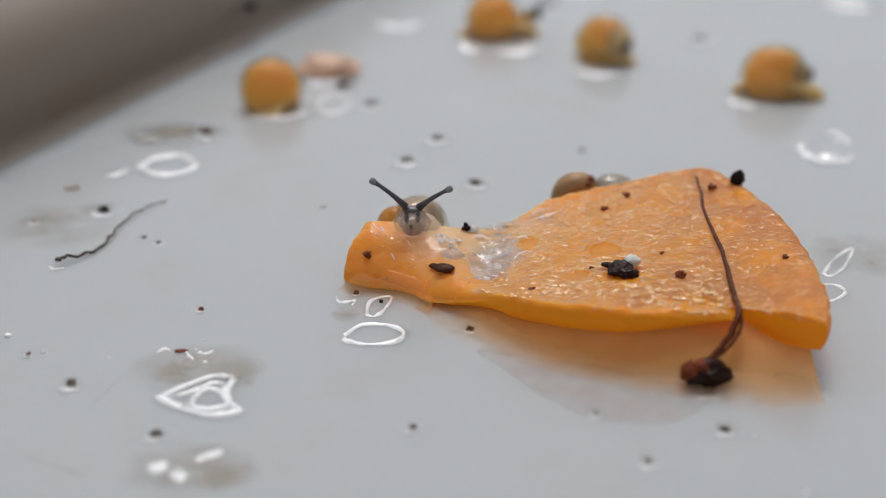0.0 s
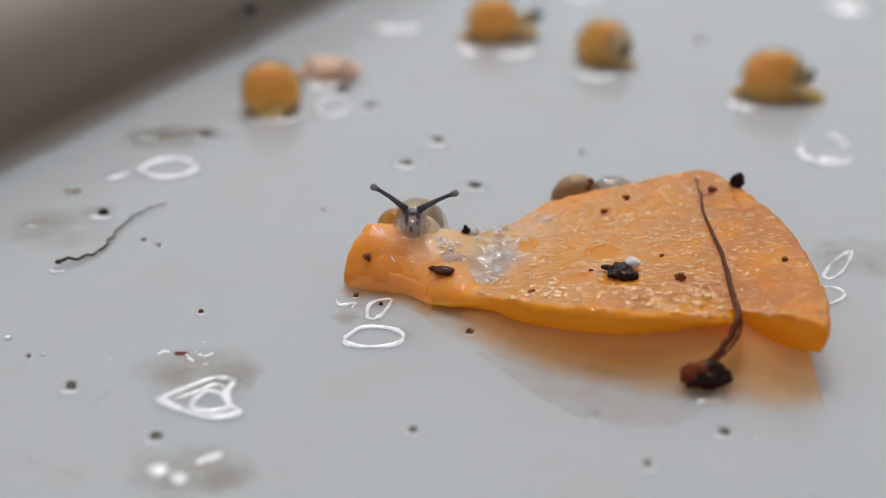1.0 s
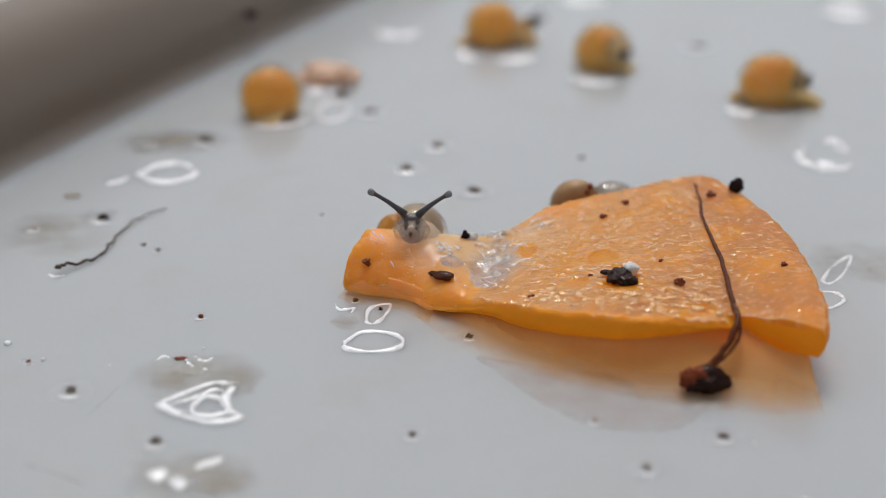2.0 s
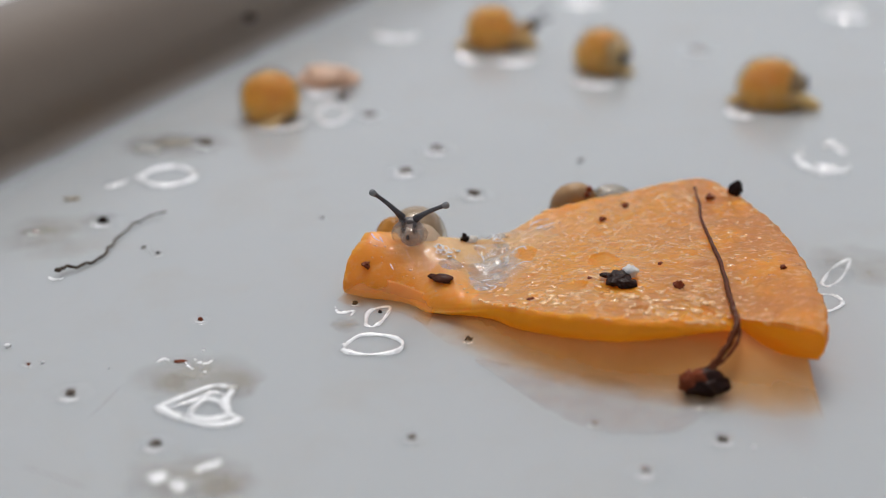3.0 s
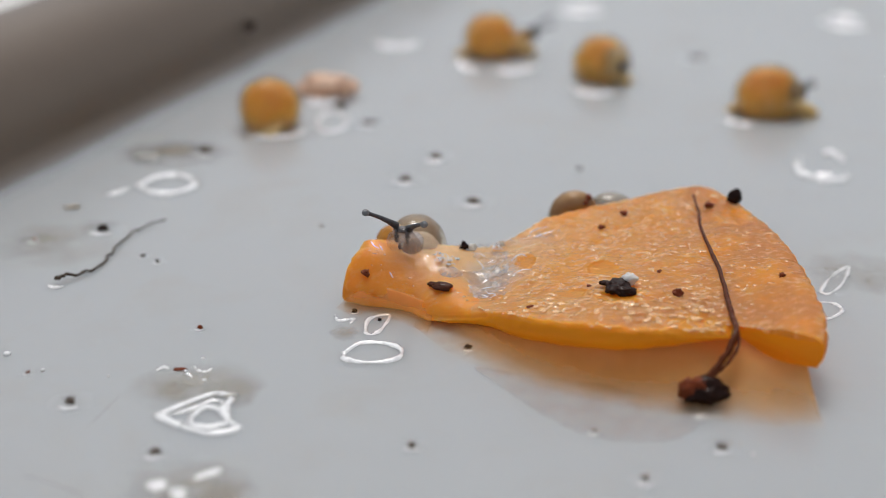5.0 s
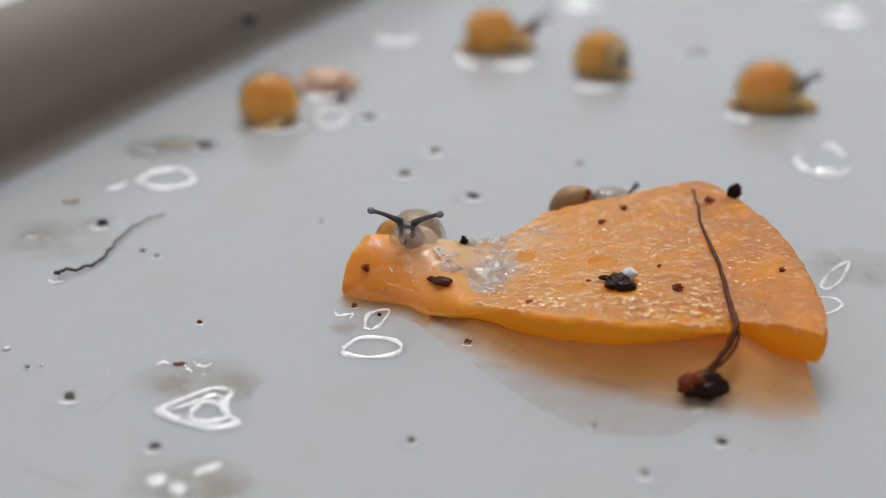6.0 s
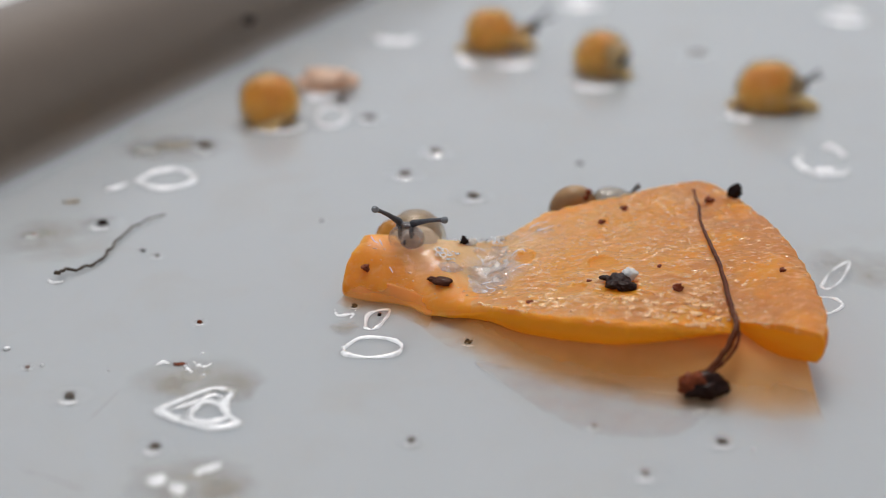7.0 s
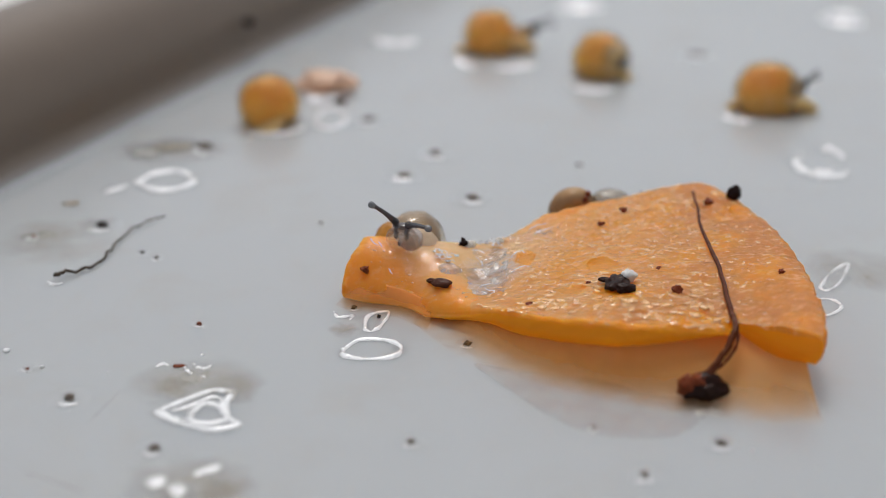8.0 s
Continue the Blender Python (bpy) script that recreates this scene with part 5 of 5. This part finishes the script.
build_juice_reflection([(-1.2, 71.6, 0.15), (1.0, 70.3, 0.5), (4.3, 67.2, 1.15), (8.3, 64.8, 1.85), (11.6, 64.6, 2.1), (14.5, 65.2, 2.3), (16.7, 64.6, 2.1), (18.0, 63.5, 1.85)],
            [(-1.6, 70.6, 0), (0.5, 67.1, 0), (3.3, 64.6, 0), (6.1, 62.9, 0), (9.5, 61.3, 0), (12.7, 60.4, 0), (16.2, 59.7, 0), (18.2, 59.6, 0)],
            "water drawn up under the carrot slice, orange painted for its reflection")
build_juice_reflection([(-5.4, 73.8, 0.7), (-4.6, 73.2, 1.1), (-3.6, 73.0, 1.2), (-2.4, 72.5, 1.2), (-1.4, 71.8, 1.1), (-0.4, 71.1, 0.9)],
            [(-5.9, 72.7, 0), (-4.7, 71.6, 0), (-3.6, 71.5, 0), (-2.4, 71.1, 0), (-1.7, 70.4, 0), (-0.8, 69.6, 0)], "thin rim of water along the carrot's lobe, orange painted for its reflection", 6)


def build_juice_film():
    """A thin pinkish film that has run out past the juice, with a wavy margin."""
    bm = bmesh.new()
    near = glide([(1.7, 65.6, 0), (3.3, 63.1, 0), (5.4, 60.2, 0), (6.9, 58.9, 0), (8.8, 58.3, 0), (11.0, 58.6, 0), (12.6, 60.2, 0), (13.2, 61.5, 0)], 120)
    far = glide([(1.9, 65.9, 0), (4.2, 65.0, 0), (8.0, 64.0, 0), (10.0, 62.8, 0), (12.0, 62.2, 0), (13.4, 61.8, 0)], 120)
    rows = []
    for i, (a, b) in enumerate(zip(near, far)):
        wave = 0.22 * noise.noise((i * 0.16, 3.0, 0)) + 0.10 * noise.noise((i * 0.5, 8.0, 0))
        out = (a - b).normalized() * wave
        rows.append([bm.verts.new(((b.x + (a.x + out.x - b.x) * s) * MM, (b.y + (a.y + out.y - b.y) * s) * MM, z * MM))
                     for s, z in ((0, 0.010), (0.3, 0.016), (0.7, 0.024), (0.9, 0.034), (0.97, 0.036), (1.0, -0.02))])
    for a, b in zip(rows, rows[1:]):
        for k in range(5):
            bm.faces.new((a[k], a[k + 1], b[k + 1], b[k]))
    bmesh.ops.recalc_face_normals(bm, faces=bm.faces)
    thing("juice_film", bm, FILM, (0, 0, 0.002), "thin pinkish film of juice with a wavy margin on the floor", "water")


build_juice_film()

# loose rasped crumbs along the slice's near edge
for i in range(60):
    u = random.random()
    x = 5.0 + 9.4 * u + random.uniform(-0.3, 0.3)
    y = 66.4 - 2.3 * min(1.0, u * 2.2) + 0.85 + abs(random.gauss(0, 1.1))
    size = random.uniform(0.08, 0.22)
    bm = bmesh.new()
    lump(bm, (0, 0, size * 0.2), (size * 1.3, size * 0.9, size * 0.5), 0.5, 2.2, 3, i * 1.9)
    thing("carrot_crumb", bm, CARROT_CRUMB, on_carrot(x, y, -0.04), "pale rasped carrot crumb on the slice", "crumb", "carrot crumbs", turn=random.uniform(-30, 30))

# top grains: rasped bits and stand-ins for wet glints, too many to count
def grain_bm(places):
    bm = bmesh.new()
    for x, y, z, size, seed in places:
        long, deep, turn = size * random.choice((0.8, 1.1, 1.4, 1.9)), size * random.uniform(0.5, 1.0), random.gauss(0, 0.4)
        rings = []
        for lift, reach in ((-0.35, 1.0), (0.28, 0.86), (0.5, 0.45)):
            ring = []
            for k in range(8):
                a = k * math.tau / 8
                w = reach * (1 + 0.9 * noise.noise((seed + math.cos(a), math.sin(a), seed * 0.37)))
                u, v = long * w * math.cos(a), deep * w * math.sin(a)
                ring.append(bm.verts.new(((x + u * math.cos(turn) - v * math.sin(turn)) * MM, (y + u * math.sin(turn) + v * math.cos(turn)) * MM, (z + lift * size * 0.42) * MM)))
            rings.append(ring)
        for a, b in zip(rings, rings[1:]):
            for k in range(8):
                bm.faces.new((a[k], a[(k + 1) % 8], b[(k + 1) % 8], b[k]))
        bm.faces.new(rings[-1])
    return bm


def inside(x, y):
    """Whether a place in plan lies on the slice, by counting crossings of its outline."""
    odd = False
    for (ax, ay, *_), (bx, by, *_) in zip(CARROT, (*CARROT[1:], CARROT[0])):
        if (ay > y) != (by > y) and x < ax + (y - ay) / (by - ay) * (bx - ax):
            odd = not odd
    return odd


grains = []
while len(grains) < 1900:
    x, y = random.uniform(2.5, 19.0), random.uniform(63.5, 84.0)
    if not (inside(x, y) and inside(x * 1.015 - 0.14, y * 1.015 - 1.07)) or pit(x, y) > 0:
        continue
    thick = 0.5 + 0.9 * noise.noise((x * 0.7, y * 0.7, 13.0)) + 0.4 * noise.noise((x * 2.0, y * 2.0, 3.0))
    if random.random() < thick * (0.55 if x > 15 else 1.0):
        grains.append((x, y, carrot_skin(x, y) - 0.006, random.choice((0.05, 0.06, 0.08, 0.10, 0.12)), random.random() * 50))
for cx, cy, wx, wy, count in ((-3.4, 74.2, 0.5, 0.5, 14), (-2.5, 73.0, 0.6, 0.5, 10), (0.4, 73.3, 0.5, 0.4, 22), (-0.4, 71.3, 0.4, 0.3, 5), (1.0, 71.0, 0.5, 0.4, 7)):
    for _ in range(count):
        x, y = random.gauss(cx, wx), random.gauss(cy, wy)
        if inside(x, y):
            grains.append((x, y, carrot_skin(x, y) - lobe_drop(x, y) + 0.01, random.choice((0.04, 0.05, 0.07, 0.09)), random.random() * 50))
edge = glide([(14.1, 64.5, 0), (11.6, 64.2, 0), (8.3, 64.4, 0), (4.4, 66.9, 0), (2.2, 69.2, 0)], 60)
for _ in range(150):
    p = random.choice(edge)
    x, y = p.x + random.gauss(0, 0.12), p.y + abs(random.gauss(0.1, 0.25))
    if inside(x, y):
        grains.append((x, y, carrot_skin(x, y) - 0.06, random.choice((0.07, 0.09, 0.12)), random.random() * 50))
ob = thing("grains_and_glints", grain_bm(grains), CARROT_CRUMB, (0, 0, 0), "pale grains on the carrot slice, rasped flesh and painted wet glints", "carrot grains", kind="stuff")

# pink shred behind
bm = bmesh.new()
lump(bm, (0, 0, 0.8), (2.3, 1.2, 0.8), 0.5, 1.3, 4, 14.0)
thing("carrot_shred", bm, PINK, (-9.2, 112.6, 0), "small pinkish carrot shred beside a snail", "shred")


# ---- what moves ----
def motions():
    # the rearing snail: its head sways (side, height in mm, turn), its tentacles swing
    sway = {0.0: (0, 0, 0), 0.5: (0, 0, 0), 1.0: (0, 0, 0), 1.5: (0, 0, 0), 3.0: (-0.1, -0.03, -5), 3.5: (-0.28, -0.12, -12), 4.0: (-0.42, 0.0, -20),
            4.5: (-0.45, -0.08, -26), 6.0: (-0.17, -0.13, -6), 6.5: (-0.08, -0.2, 0), 7.0: (-0.24, -0.15, -8), 7.5: (-0.36, -0.2, -14), 8.0: (-0.4, -0.1, -22)}
    left = ((0, 0.18, -0.72, 0.67), (0.5, 0.22, -0.74, 0.63), (1, 0.33, -0.69, 0.65), (1.5, 0.26, -0.76, 0.6), (3, 0.29, -0.65, 0.7),
            (3.5, 0.48, -0.59, 0.64), (4, 0.57, -0.47, 0.67), (4.5, 0.56, -0.62, 0.55), (6, 0.59, -0.63, 0.5), (6.5, 0.68, -0.61, 0.41),
            (7, 0.65, -0.51, 0.56), (7.5, 0.61, -0.54, 0.58), (8, 0.57, -0.51, 0.64))
    right = ((0, 0.42, 0.68, 0.6), (0.5, 0.29, 0.65, 0.7), (1, 0.29, 0.81, 0.51), (1.5, 0.29, 0.69, 0.66), (3, 0.52, 0.68, 0.53),
             (3.5, 0.63, 0.61, 0.49), (4, 0.75, 0.53, 0.39), (4.5, 0.86, 0.3, 0.41), (6, 0.65, 0.59, 0.47), (6.5, 0.59, 0.63, 0.5),
             (7, 0.61, 0.72, 0.33), (7.5, 0.72, 0.58, 0.38), (8, 0.85, 0.46, 0.26))
    heads = {t: pose(2.95 * MM, s * MM, (3.5 + h) * MM, 0, 0, turn) for t, (s, h, turn) in sway.items()}
    walk(FRONT_HEAD, sorted(heads.items()))
    for ob, base, rows in ((FRONT_HORNS[0], FRONT_BASES[0], left), (FRONT_HORNS[1], FRONT_BASES[1], right)):
        keyed = []
        for t, *way in rows:
            turned = heads[float(t)].to_3x3().inverted() @ Vector(way)
            keyed.append((t, aimed(base, turned)))
        walk(ob, keyed)
    # the hidden one lifts a tentacle over the slice late in the clip
    base = HIDDEN_BASES[0]
    walk(HIDDEN_HORNS[0], [(0, aimed(base, (0.9, 0.3, -0.1))), (4.7, aimed(base, (0.85, 0.2, 0.3))), (5.8, aimed(base, (0.72, 0.1, 0.69))), (6.05, aimed(base, (0.62, 0.1, 0.78))),
                           (6.6, aimed(base, (0.62, 0.1, 0.78))), (7.0, aimed(base, (0.68, 0.1, 0.735))), (7.5, aimed(base, (0.74, 0.1, 0.67))), (8.0, aimed(base, (0.85, 0.2, 0.45)))])
    walk(HIDDEN_HORNS[1], [(0, aimed(HIDDEN_BASES[1], (0.95, -0.3, -0.1))), (8, aimed(HIDDEN_BASES[1], (0.95, -0.3, -0.05)))])
    # the far crawler feels about
    for ob, base, side in ((FAR_HORNS[0], FAR_BASES[0], 0.25), (FAR_HORNS[1], FAR_BASES[1], -0.3)):
        def feel(amount, lift, base=base, side=side):
            return aimed((base[0] - 1.7 * (1 - amount), base[1], base[2] - 0.8 * (1 - amount)), (0.8, side, lift if side > 0 else lift * 0.55))
        walk(ob, [(0, feel(1.0, 0.75)), (0.5, feel(0.8, 0.6)), (1.0, feel(0.4, 0.5)), (1.7, feel(0.45, 0.5)), (3.0, feel(0.8, 0.5)), (4.5, feel(0.9, 0.42)),
                  (6.0, feel(1.0, 0.6)), (7.0, feel(1.0, 0.6)), (7.5, feel(1.0, 0.5)), (8.0, feel(1.0, 0.22))])
    for obs, bases in ((MID_HORNS, MID_BASES), (LEFT_HORNS, LEFT_BASES)):
        for ob, base in zip(obs, bases):
            walk(ob, [(0, aimed(base, (0.8, base[1], 0.35))), (8, aimed(base, (0.8, base[1], 0.35)))])
    # the one on the other side edges along and puts its tentacles out
    for ob, base, lean in ((RIGHT_HORNS[0], RIGHT_BASES[0], 0.25), (RIGHT_HORNS[1], RIGHT_BASES[1], -0.35)):
        def out(amount, lift, base=base, lean=lean):
            return aimed((base[0] - 1.5 * (1 - amount), base[1], base[2] - 0.3 * (1 - amount)), (0.8, lean, lift))
        walk(ob, [(0, out(0.15, 0.1)), (1.0, out(0.35, 0.15)), (1.7, out(0.3, 0.15)), (3.0, out(0.2, 0.2)), (4.0, out(0.35, 0.25)), (4.5, out(0.45, 0.3)), (6.0, out(1.0, 0.45)), (7.0, out(1.0, 0.5)), (8.0, out(1.0, 0.6))])
    walk(RIGHT, [(0, pose(26.0 * MM, 108.0 * MM, 0, 0, 0, -14)), (1.5, pose(25.95 * MM, 108.0 * MM, 0, 0, 0, -13)), (3.0, pose(25.8 * MM, 108.0 * MM, 0, 0, 0, -11)),
                 (4.5, pose(25.75 * MM, 108.0 * MM, 0, 0, 0, -8)), (6.0, pose(25.75 * MM, 108.0 * MM, 0, 0, 0, -5)), (8.0, pose(25.75 * MM, 108.0 * MM, 0, 0, 0, -4))])


motions()
